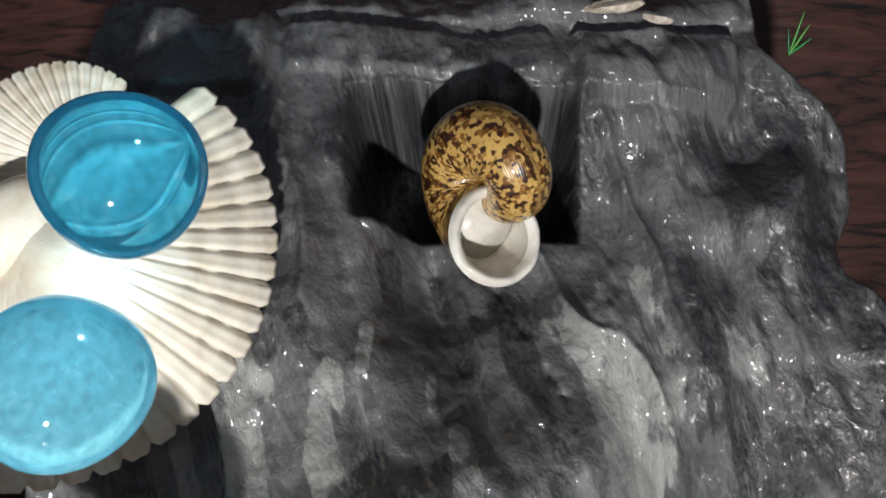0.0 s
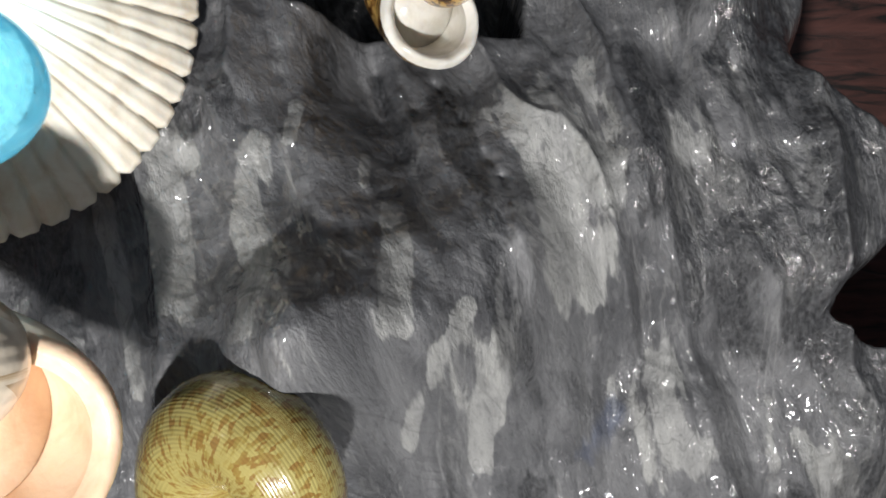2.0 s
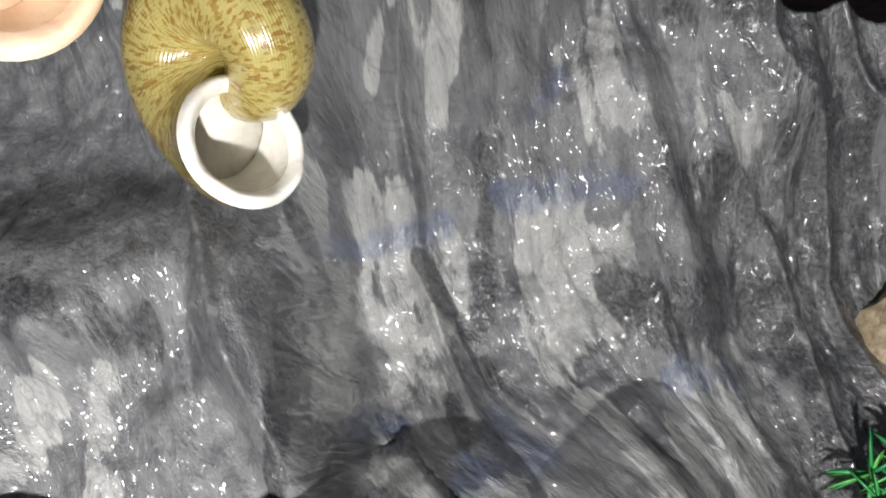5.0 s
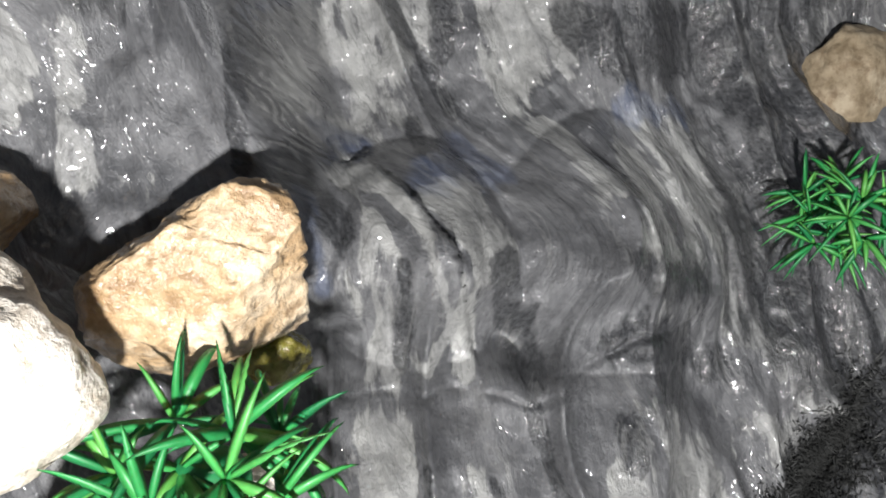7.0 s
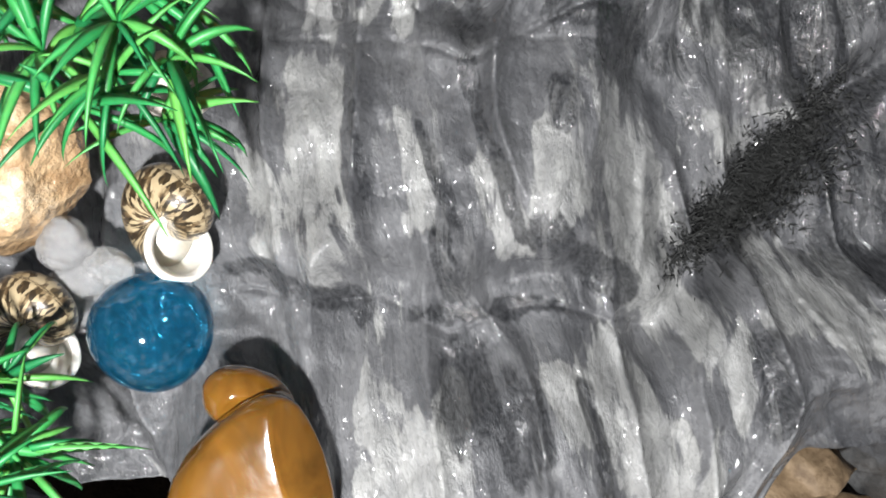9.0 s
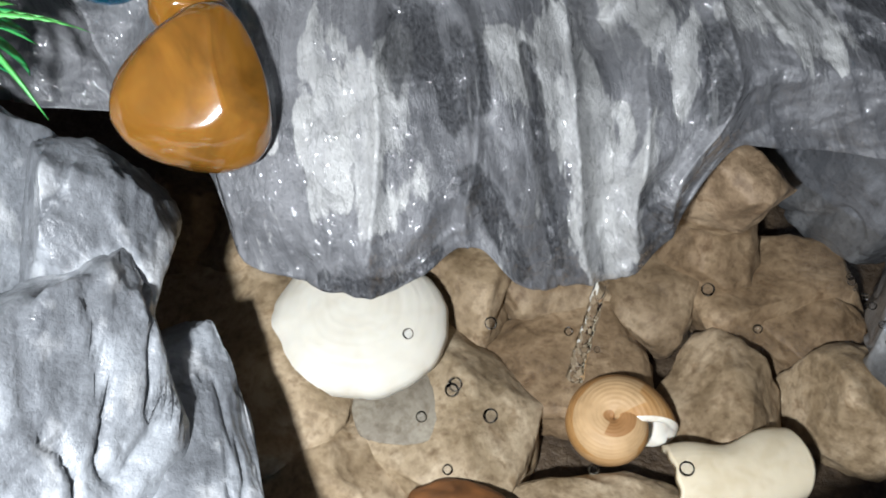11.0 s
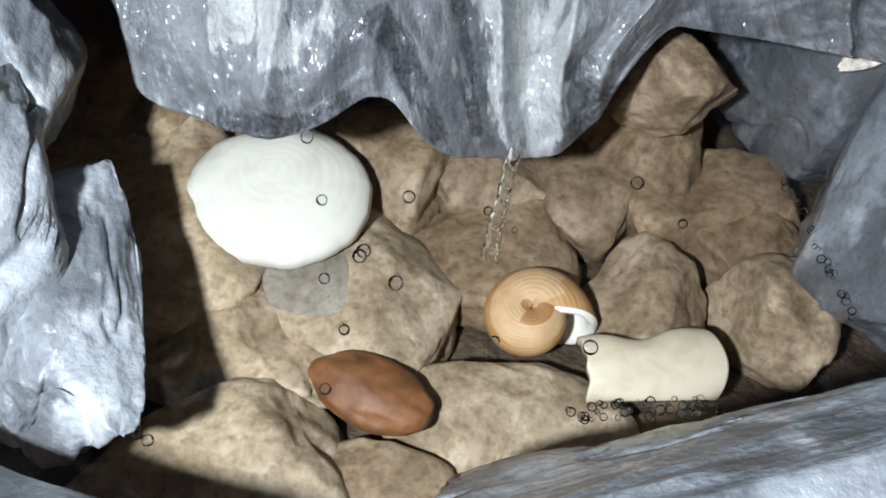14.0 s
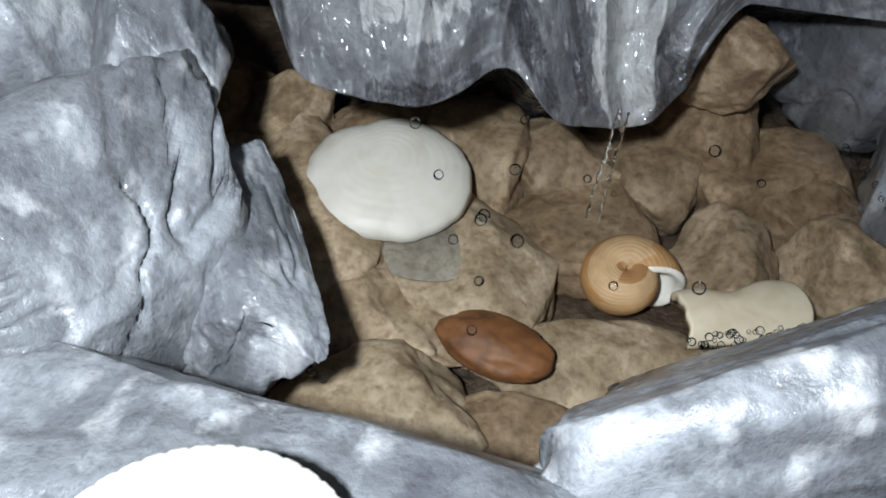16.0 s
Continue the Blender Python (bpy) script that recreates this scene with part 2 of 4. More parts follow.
def water_material(name, tint=(1, 1, 1), waves=90.0, strength=0.25):
    """Clear water: looks straight through, with a mirror film by Fresnel."""
    mat = bpy.data.materials.new(name)
    mat.use_nodes = True
    t = mat.node_tree
    t.nodes.clear()
    out = t.nodes.new("ShaderNodeOutputMaterial")
    mix = t.nodes.new("ShaderNodeMixShader")
    clear = t.nodes.new("ShaderNodeBsdfTransparent")
    clear.inputs[0].default_value = (*tint, 1)
    shine = t.nodes.new("ShaderNodeBsdfGlossy")
    shine.inputs["Roughness"].default_value = 0.03
    fres = t.nodes.new("ShaderNodeFresnel")
    fres.inputs["IOR"].default_value = 1.33
    tc = t.nodes.new("ShaderNodeTexCoord")
    nz = t.nodes.new("ShaderNodeTexNoise")
    nz.inputs["Scale"].default_value = waves
    nz.inputs["Detail"].default_value = 2
    bp = t.nodes.new("ShaderNodeBump")
    bp.inputs["Strength"].default_value = strength
    bp.inputs["Distance"].default_value = 0.002
    t.links.new(tc.outputs["Object"], nz.inputs["Vector"])
    t.links.new(nz.outputs["Fac"], bp.inputs["Height"])
    t.links.new(bp.outputs["Normal"], shine.inputs["Normal"])
    t.links.new(bp.outputs["Normal"], fres.inputs["Normal"])
    t.links.new(fres.outputs[0], mix.inputs[0])
    t.links.new(clear.outputs[0], mix.inputs[1])
    t.links.new(shine.outputs[0], mix.inputs[2])
    t.links.new(mix.outputs[0], out.inputs[0])
    return mat


CEMENT = cement_material()
GREY_ROCK = greystone_material("pale_grey_painted_rock", (0.09, 0.095, 0.105), (0.36, 0.38, 0.40))
DARK_ROCK = greystone_material("dark_wet_rock", (0.03, 0.032, 0.037), (0.2, 0.21, 0.225))
TAN = stone_material("tan_limestone", (0.30, 0.18, 0.08), (0.55, 0.40, 0.24), (0.76, 0.66, 0.50), 0.28, 0.9)
POND_TAN = stone_material("beige_pond_stone", (0.17, 0.125, 0.07), (0.33, 0.268, 0.18), (0.50, 0.43, 0.32), 0.7, 0.0, 1.0, 0.45)
POND_BROWN = stone_material("brown_pond_stone", (0.11, 0.075, 0.04), (0.23, 0.17, 0.105), (0.34, 0.27, 0.18), 0.7, 0.0, 1.0, 0.45)
WHITE_STONE = stone_material("white_limestone", (0.55, 0.5, 0.42), (0.75, 0.7, 0.62), (0.88, 0.85, 0.8), 0.5, 0.1)
GREY_PATCH = stone_material("grey_flake", (0.17, 0.15, 0.12), (0.24, 0.22, 0.18), (0.3, 0.28, 0.23), 0.7, 0.0, 1.0, 0.3)
MOSSY = stone_material("olive_pebble", (0.10, 0.10, 0.012), (0.24, 0.22, 0.04), (0.42, 0.38, 0.1), 0.25, 0.6)
SCALLOP = shell_white_material("cream_scallop", (0.84, 0.79, 0.68), (0.66, 0.56, 0.42))
WHITE_SHELL = shell_white_material("white_clam", (0.60, 0.59, 0.54), (0.52, 0.50, 0.44))
NACRE = shell_white_material("pearly_lining", (0.80, 0.78, 0.72), (0.6, 0.56, 0.48), 0.22)
PEACH = shell_white_material("peach_lining", (0.86, 0.66, 0.48), (0.74, 0.5, 0.33), 0.25)
TIGER = snail_material("brown_mottled_shell", (0.035, 0.012, 0.004), (0.22, 0.09, 0.015), (0.58, 0.37, 0.11), (24, 46), 0.47)
CREAM_SHELL = shell_white_material("cream_shell_piece", (0.62, 0.56, 0.43), (0.5, 0.43, 0.3))
ORANGE_SHELL = snail_material("orange_banded_shell", (0.34, 0.18, 0.07), (0.42, 0.23, 0.08), (0.50, 0.34, 0.18), (0.7, 8), 0.42, 0.6, 0.0)
OLIVE = snail_material("olive_green_shell", (0.22, 0.13, 0.035), (0.27, 0.205, 0.055), (0.34, 0.29, 0.10), (46, 44), 0.42, 0.22)
CREAM = snail_material("cream_shell", (0.5, 0.36, 0.22), (0.7, 0.58, 0.42), (0.8, 0.72, 0.6), (4, 6), 0.4)
NERITE = snail_material("brown_banded_shell", (0.03, 0.02, 0.01), (0.15, 0.1, 0.05), (0.45, 0.36, 0.22), (22, 20), 0.5)
BLUE_GLASS = glass_material("turquoise_glass", (0.07, 0.54, 0.82))
PALE_GLASS = glass_material("pale_turquoise_glass", (0.27, 0.78, 0.97), clear=0.70)
DEEP_GLASS = glass_material("deep_blue_glass", (0.015, 0.17, 0.29))
CLEAR_GLASS = Mat("clear_quartz", 0.05, Transmission_Weight=0.8, IOR=1.45, Base_Color=(0.9, 0.9, 0.9, 1), Coat_Weight=0.5).mat
AMBER = plain_material("amber_polished_stone", (0.15, 0.066, 0.009), 0.12, 0.5, 60, 0.8, 0.12)
RED_BROWN = plain_material("red_brown_pebble", (0.14, 0.058, 0.018), 0.6, 0.45, 160)
def grass_material():
    m = Mat("green_plastic_grass", 0.45, Coat_Weight=0.08, Subsurface_Weight=0.12, Subsurface_Scale=0.002)
    info = m.node("ShaderNodeObjectInfo")
    tone = m.ramp(info.outputs["Random"], [(0.0, (0.012, 0.17, 0.055)), (0.5, (0.03, 0.29, 0.07)), (1.0, (0.13, 0.42, 0.08))])
    n = m.noise(m.coords("Object"), 240, 4, 0.6)
    col = m.mix(0.5, tone, m.ramp(n, [(0.35, (0.45, 0.5, 0.4)), (0.6, (1, 1, 1))]), "MULTIPLY")
    return m.set(Base_Color=col, Normal=m.bump(n, 0.2, 0.0003))


GRASS = grass_material()
WATER = water_material("pond_water", (0.95, 0.93, 0.88), 55, 0.12)
STREAM = water_material("running_water", (0.97, 0.98, 1.0), 160, 0.9)


def wood_material():
    m = Mat("dark_red_wood", 0.45, Coat_Weight=0.15)
    v = m.coords("Object", (30, 30, 160))
    n = m.noise(v, 1.0, 6, 0.6, 1.6)
    col = m.ramp(n, [(0.38, (0.006, 0.003, 0.002)), (0.46, (0.05, 0.018, 0.014)), (0.66, (0.10, 0.036, 0.028))])
    return m.set(Base_Color=col, Normal=m.bump(n, 0.4, 0.001))


WOOD = wood_material()
BASIN = stone_material("dark_basin_cement", (0.02, 0.014, 0.008), (0.06, 0.042, 0.026), (0.1, 0.075, 0.05), 0.6, 0.0)

# ---- the fountain's rock face ----
MIDDLE = [(-0.06, -0.030), (-0.026, -0.006), (-0.02, -0.010), (-0.012, -0.003), (0.0, -0.002), (0.02, -0.012), (0.045, -0.008), (0.075, -0.004),
          (0.09, -0.028), (0.105, -0.036), (0.125, -0.044), (0.133, -0.051), (0.165, -0.050), (0.185, -0.041), (0.207, -0.031), (0.216, -0.042),
          (0.222, -0.036), (0.245, -0.021), (0.268, -0.015), (0.278, -0.026), (0.285, -0.018), (0.31, -0.002), (0.33, 0.008), (0.345, 0.005)]
LEFT = [(-0.06, -0.030), (-0.02, 0.0), (0.02, 0.005), (0.055, 0.010), (0.085, -0.002), (0.11, -0.008), (0.128, -0.004), (0.15, 0.008), (0.19, 0.000),
        (0.215, -0.014), (0.25, -0.016), (0.28, -0.016), (0.3, -0.010), (0.345, -0.008)]
RIGHT = [(-0.06, -0.030), (-0.02, -0.012), (0.0, -0.022), (0.02, -0.018), (0.05, -0.014), (0.07, -0.022), (0.09, -0.036), (0.105, -0.041),
         (0.12, -0.056), (0.15, -0.066), (0.2, -0.058), (0.24, -0.056), (0.27, -0.052), (0.29, -0.038), (0.31, -0.024), (0.33, -0.027), (0.345, -0.03)]


def side_end(s):
    """Where the upper rock ends to the side."""
    return 0.068 + 0.018 * smooth(-0.016, 0.001, s) - 0.005 * smooth(0.012, 0.026, s) + 0.018 * smooth(0.030, 0.048, s) - 0.014 * smooth(0.060, 0.076, s) + 0.115 * smooth(0.078, 0.099, s)


# swells and hollows of the face: across, down the slope, half widths, height, in millimetres
SWELLS = [(52, 77, 16, 16, -23), (5, 90, 18, 11, 29), (61, 5, 13, 13, -20), (100, 281, 17, 17, 12), (16, 275, 12, 10, 13), (72, 186, 18, 15, -7),
          (50, 290, 12, 8, -7), (42, 227, 10, 6, 8), (75, 252, 14, 12, -6), (78, 143, 12, 12, 5),
          (-16, 99, 24, 25, 22), (2, 72, 17, 13, 8), (24, 74, 3, 8, 2), (30, 80, 4, 5, 3), (34, 88, 4, 5, 3), (36, 97, 4, 5, 3), (-26, 196, 18, 14, 8)]
# folds where one skin of cement overlaps the next: from, to
FOLDS_TOP = [(10, 36, 22, 60), (22, 60, 22, 73), (35, 50, 42, 60), (45, 52, 44, 76), (-6, 135, -4, 169)]
FOLDS_MIDDLE = [(-3, 177, 10, 178), (10, 178, 21, 189), (21, 189, 28, 200), (28, 200, 32, 223), (-3, 227, 21, 231), (21, 231, 43, 228), (43, 228, 63, 223), (63, 223, 85, 214)]
FOLDS_LOW = [(109, 271, 94, 285), (94, 285, 79, 285), (1, 284, 29, 283), (29, 283, 68, 286), (68, 286, 86, 282), (70, 297, 75, 312), (75, 312, 86, 341), (124, 287, 131, 308)]


def from_line(x, s, a, b, c, d):
    """How far a place lies from a short line on the face, in millimetres, and on which side."""
    px, ps = x * 1000 - a, s * 1000 - b
    k = np.clip((px * (c - a) + ps * (d - b)) / ((c - a) ** 2 + (d - b) ** 2), 0, 1)
    far = np.hypot(px - k * (c - a), ps - k * (d - b))
    return far, np.sign(px * (d - b) - ps * (c - a))


def face_height(x, s):
    """How far the rock stands out of the slope's plane."""
    straight = s
    s = s + 0.010 * (fbm(np.stack([x * 45, 0 * x, 0 * x], -1), 3, 51) - 0.5) - 0.06 * np.clip(x - 0.05, 0, 0.06) * smooth(0.19, 0.25, s)

    def prof(k):
        a = np.array(k)
        g = np.linspace(-0.08, 0.36, 900)
        v = np.interp(g, a[:, 0], a[:, 1])
        w = np.exp(-(np.arange(-24, 25) / 8.5) ** 2)
        v = np.convolve(np.pad(v, 24, mode="edge"), w / w.sum(), mode="valid")
        return np.interp(s, g, v)

    wl = smooth(0.004, -0.012, x + 0.004 * np.sin(s * 60))
    wr = smooth(0.062, 0.098, x)
    h = prof(MIDDLE) * (1 - wl - wr) + prof(LEFT) * wl + prof(RIGHT) * wr
    for a, b, c, d, e in SWELLS:
        h = h + 0.001 * e * np.exp(-((x * 1000 - a) / c) ** 2 - ((s * 1000 - b) / d) ** 2)
    # courses of blocks along the top
    block = lambda x0, x1, s0, s1: smooth(x0, x0 + 0.0025, x) * smooth(x1, x1 - 0.0025, x) * smooth(s0, s0 + 0.002, straight) * smooth(s1, s1 - 0.003, straight)
    h = h + 0.0045 * block(-0.064, -0.035, -0.0225, 0.000) + 0.002 * block(-0.034, 0.024, -0.0205, -0.006) + 0.004 * block(0.026, 0.064, -0.0215, -0.002)
    h = h + 0.0015 * smooth(-0.0235, -0.0255, straight)
    # boulder at the top and the fold beside it
    h = h + 0.009 * np.exp(-(((x - 0.061) / 0.017) ** 2 + ((s - 0.012) / 0.016) ** 2) ** 2)
    h = h - 0.004 * bell(x, 0.034, 0.006) * bell(s, 0.012, 0.016)
    # the niche of the snail shell
    box = smooth(-0.019, -0.015, x) * smooth(0.0275, 0.0245, x) * smooth(-0.0055, -0.0035, straight) * smooth(0.026, 0.014, straight)
    h = h - 0.040 * box
    h = h - 0.008 * bell(x, 0.006, 0.018) * bell(s, 0.034, 0.014)
    # overlapping lobes of the middle cascade
    lobe = lambda cx, cs, rx, rs: np.clip(1 - ((x - cx) / rx) ** 2 - ((s - cs) / rs) ** 2, 0, 1) ** 0.9
    h = h + 0.017 * lobe(0.020, 0.200, 0.023, 0.026) + 0.013 * lobe(0.066, 0.198, 0.032, 0.030)
    h = h + 0.006 * np.exp(-((x - 0.045) / 0.045) ** 2 - ((s - 0.250) / 0.024) ** 2)
    h = h + 0.004 * bell(x, 0.026, 0.010) * bell(s, 0.09, 0.03)
    # columns of the lowest fall
    low = smooth(0.28, 0.30, s)
    h = h + low * (0.007 * np.exp(-(((x - 0.035) / 0.021) ** 4)) + 0.008 * np.exp(-(((x - 0.088) / 0.019) ** 4)) - 0.003 * bell(x, 0.062, 0.005) + 0.004 * bell(x, 0.116, 0.010))
    # crevice beside the second fall
    far = (x - 0.125) * 0.73 + (s - 0.247) * 0.69
    h = h - 0.010 * bell(far, 0.0, 0.005) * smooth(0.215, 0.235, s) * smooth(0.30, 0.285, s)
    torn = 6.0 * np.abs(fbm(np.stack([x * 160, s * 160, 0 * x + 6], -1), 3, 61) - 0.5)
    for fold in FOLDS_TOP + FOLDS_MIDDLE + FOLDS_LOW:
        far = from_line(x, s, *fold)[0] + torn
        h = h - 0.0014 * np.exp(-((far / 1.0) ** 2))
    # the near lobe lies over the next one
    for fold in FOLDS_MIDDLE[:4]:
        far, side = from_line(x, s, *fold)
        h = h + 0.0022 * np.exp(-far / 5) * np.clip(-side, 0, 1) * smooth(6, 2, far)
    # the wet boulder under the pale shell
    h = h + 0.008 * np.exp(-(((x + 0.042) / 0.018) ** 2 + ((s - 0.140) / 0.014) ** 2) ** 2)
    # the sides fall away at the top
    xr = side_end(s)
    xl = -0.073 - 0.05 * smooth(0.10, 0.14, s)
    h = h - 0.05 * smooth(0, 0.012, x - xr) - 0.05 * smooth(0, 0.012, xl - x)
    return h


def fall_end(x):
    return 0.318 + 0.012 * smooth(0.0, 0.02, x) * smooth(0.125, 0.108, x) + 0.015 * np.exp(-(((x - 0.036) / 0.024) ** 4)) + 0.018 * np.exp(-(((x - 0.090) / 0.022) ** 4)) - 0.004 * smooth(0.108, 0.126, x)


def full_height(x, s):
    """The rock's height with its lumps and brushed grooves, and the across-flow coordinate."""
    warp = (fbm(np.stack([x * 30, s * 18, 0 * x], -1), 3, 5) - 0.5)
    u = x + 0.011 * warp - 0.24 * (s - 0.1) - 0.018 * bell(x, 0.05, 0.05) * bell(s, 0.195, 0.022)
    h = face_height(x + 0.006 * warp, s)
    str1 = fbm(np.stack([u * 120, s * 34, 0 * x], -1), 4, 11)
    str2 = fbm(np.stack([u * 420, s * 130, 0 * x + 3], -1), 3, 21)
    lump = fbm(np.stack([x * 70, s * 70, 0 * x + 9], -1), 4, 31)
    ridge = 1 - np.abs(2 * fbm(np.stack([u * 48, s * 13, 0 * x + 5], -1), 2, 41) - 1)
    h = h + 0.0050 * (str1 - 0.5) + 0.0008 * (str2 - 0.5) + 0.007 * (lump - 0.5) + 0.007 * (ridge ** 4 - 0.5) * smooth(-0.01, 0.02, s)
    return h, u


# dabs of paint on the face, in millimetres: from, to, width; dark ones also hold shade
PALE_UPPER_FALL = [(-34, 55, -29, 84, 7), (-20, 58, -17, 76, 5), (-16, 81, -16, 91, 4), (-45, 65, -37, 95, 4), (4, 67, 6, 88, 4), (29, 43, 37, 73, 12),
    (40, 35, 42, 59, 7), (45, 53, 44, 63, 4), (57, 48, 63, 57, 7), (-13, 48, -13, 56, 2), (-1, 55, -1, 62, 2), (16, 84, 5, 104, 3), (21, 90, 18, 107, 5),
    (53, 92, 60, 106, 11), (41, 68, 40, 77, 5)]
PALE_SECOND_FALL = [(78, 96, 78, 110, 4), (85, 103, 95, 124, 8), (85, 104, 101, 123, 10), (105, 113, 118, 123, 8), (45, 130, 50, 152, 19), (10, 132, 11, 151, 8),
    (2, 137, 2, 151, 5), (-7, 124, -7, 141, 4), (6, 130, 16, 166, 15), (-4, 141, -3, 168, 4), (24, 133, 22, 152, 8), (46, 132, 49, 157, 12), (61, 133, 56, 154, 10),
    (53, 171, 64, 187, 7), (109, 155, 129, 141, 7), (80, 125, 92, 126, 10), (-38, 160, -36, 171, 5), (-46, 162, -48, 173, 7), (-12, 139, -9, 138, 2)]
PALE_LOBES = [(4, 181, 12, 186, 5), (13, 183, 23, 195, 5), (23, 195, 28, 214, 5), (28, 214, 23, 224, 4), (13, 193, 14, 227, 8), (30, 187, 35, 201, 11),
    (30, 203, 30, 225, 5), (72, 180, 75, 205, 10), (86, 175, 97, 199, 19), (-36, 178, -37, 185, 7), (98, 215, 120, 238, 10)]
PALE_LOWER_FALL = [(13, 236, 18, 274, 11), (32, 245, 37, 263, 7), (50, 254, 55, 269, 6), (61, 248, 63, 261, 8), (77, 247, 89, 279, 22), (106, 242, 115, 257, 10),
    (2, 255, 5, 269, 9), (29, 299, 36, 326, 8), (43, 297, 49, 326, 6), (38, 303, 45, 328, 7), (65, 298, 69, 312, 6), (79, 296, 97, 337, 19), (117, 275, 121, 288, 14),
    (131, 283, 138, 306, 13), (102, 287, 107, 302, 10), (19, 303, 22, 318, 4)]
# the right-hand strokes mix dark cement with painted torch falloff
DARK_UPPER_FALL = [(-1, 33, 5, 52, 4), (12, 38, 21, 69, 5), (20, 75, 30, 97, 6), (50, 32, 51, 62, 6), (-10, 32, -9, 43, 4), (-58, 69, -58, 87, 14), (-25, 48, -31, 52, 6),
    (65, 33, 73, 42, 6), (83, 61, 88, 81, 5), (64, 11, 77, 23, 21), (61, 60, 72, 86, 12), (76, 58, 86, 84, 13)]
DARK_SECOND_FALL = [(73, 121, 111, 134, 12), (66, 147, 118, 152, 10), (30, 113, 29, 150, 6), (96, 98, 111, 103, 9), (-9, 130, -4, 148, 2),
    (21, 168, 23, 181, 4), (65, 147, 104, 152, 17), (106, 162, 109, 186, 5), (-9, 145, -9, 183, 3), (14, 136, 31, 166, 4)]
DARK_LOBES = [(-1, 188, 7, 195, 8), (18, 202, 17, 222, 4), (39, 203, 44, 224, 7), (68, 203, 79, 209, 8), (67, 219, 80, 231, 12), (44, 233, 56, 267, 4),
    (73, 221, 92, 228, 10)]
# some strokes draw shade into the seams and beneath the lip's arch
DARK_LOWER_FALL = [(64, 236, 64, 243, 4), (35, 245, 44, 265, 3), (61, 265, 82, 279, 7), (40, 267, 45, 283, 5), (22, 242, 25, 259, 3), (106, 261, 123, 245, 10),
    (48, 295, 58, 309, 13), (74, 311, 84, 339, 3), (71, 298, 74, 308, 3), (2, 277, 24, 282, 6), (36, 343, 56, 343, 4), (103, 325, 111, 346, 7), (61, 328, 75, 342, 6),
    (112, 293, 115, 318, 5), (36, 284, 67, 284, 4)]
BLUE = [(-3, 135, 20, 129, 6), (34, 123, 61, 121, 7), (45, 98, 40, 106, 5), (23, 181, 42, 180, 8), (30, 172, 33, 175, 6), (1, 172, 10, 174, 4), (-1, 188, 2, 206, 4),
    (72, 166, 89, 165, 7)]


# bare dark cement beside the falls, plus painted torch falloff on the right
DARK_BARE_AND_SHADE = [(112, 112, 120, 140, 34), (116, 160, 122, 218, 44), (92, 84, 112, 100, 22), (128, 225, 155, 262, 26), (142, 280, 168, 312, 22), (106, 270, 144, 232, 15), (90, 40, 92, 76, 24), (72, 0, 80, 30, 28),
             # the last stroke paints shade into the snail's niche
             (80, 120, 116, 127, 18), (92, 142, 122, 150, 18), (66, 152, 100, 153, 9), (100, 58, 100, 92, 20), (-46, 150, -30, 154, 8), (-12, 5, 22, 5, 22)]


def dabs(x, s, strokes, ragged):
    """How much of a paint covers each place: ragged strokes that fade at their ends."""
    out = np.zeros_like(x)
    for a, b, c, d, w in strokes:
        near = (np.abs(x * 1000 - (a + c) / 2) < abs(a - c) / 2 + 1.5 * w + 2) & (np.abs(s * 1000 - (b + d) / 2) < abs(b - d) / 2 + 1.5 * w + 2)
        far = from_line(x[near], s[near], a, b, c, d)[0] / (w / 2) + 2.2 * (ragged[near] - 0.5)
        out[near] = np.maximum(out[near], smooth(1.9, 0.1, far))
    return out


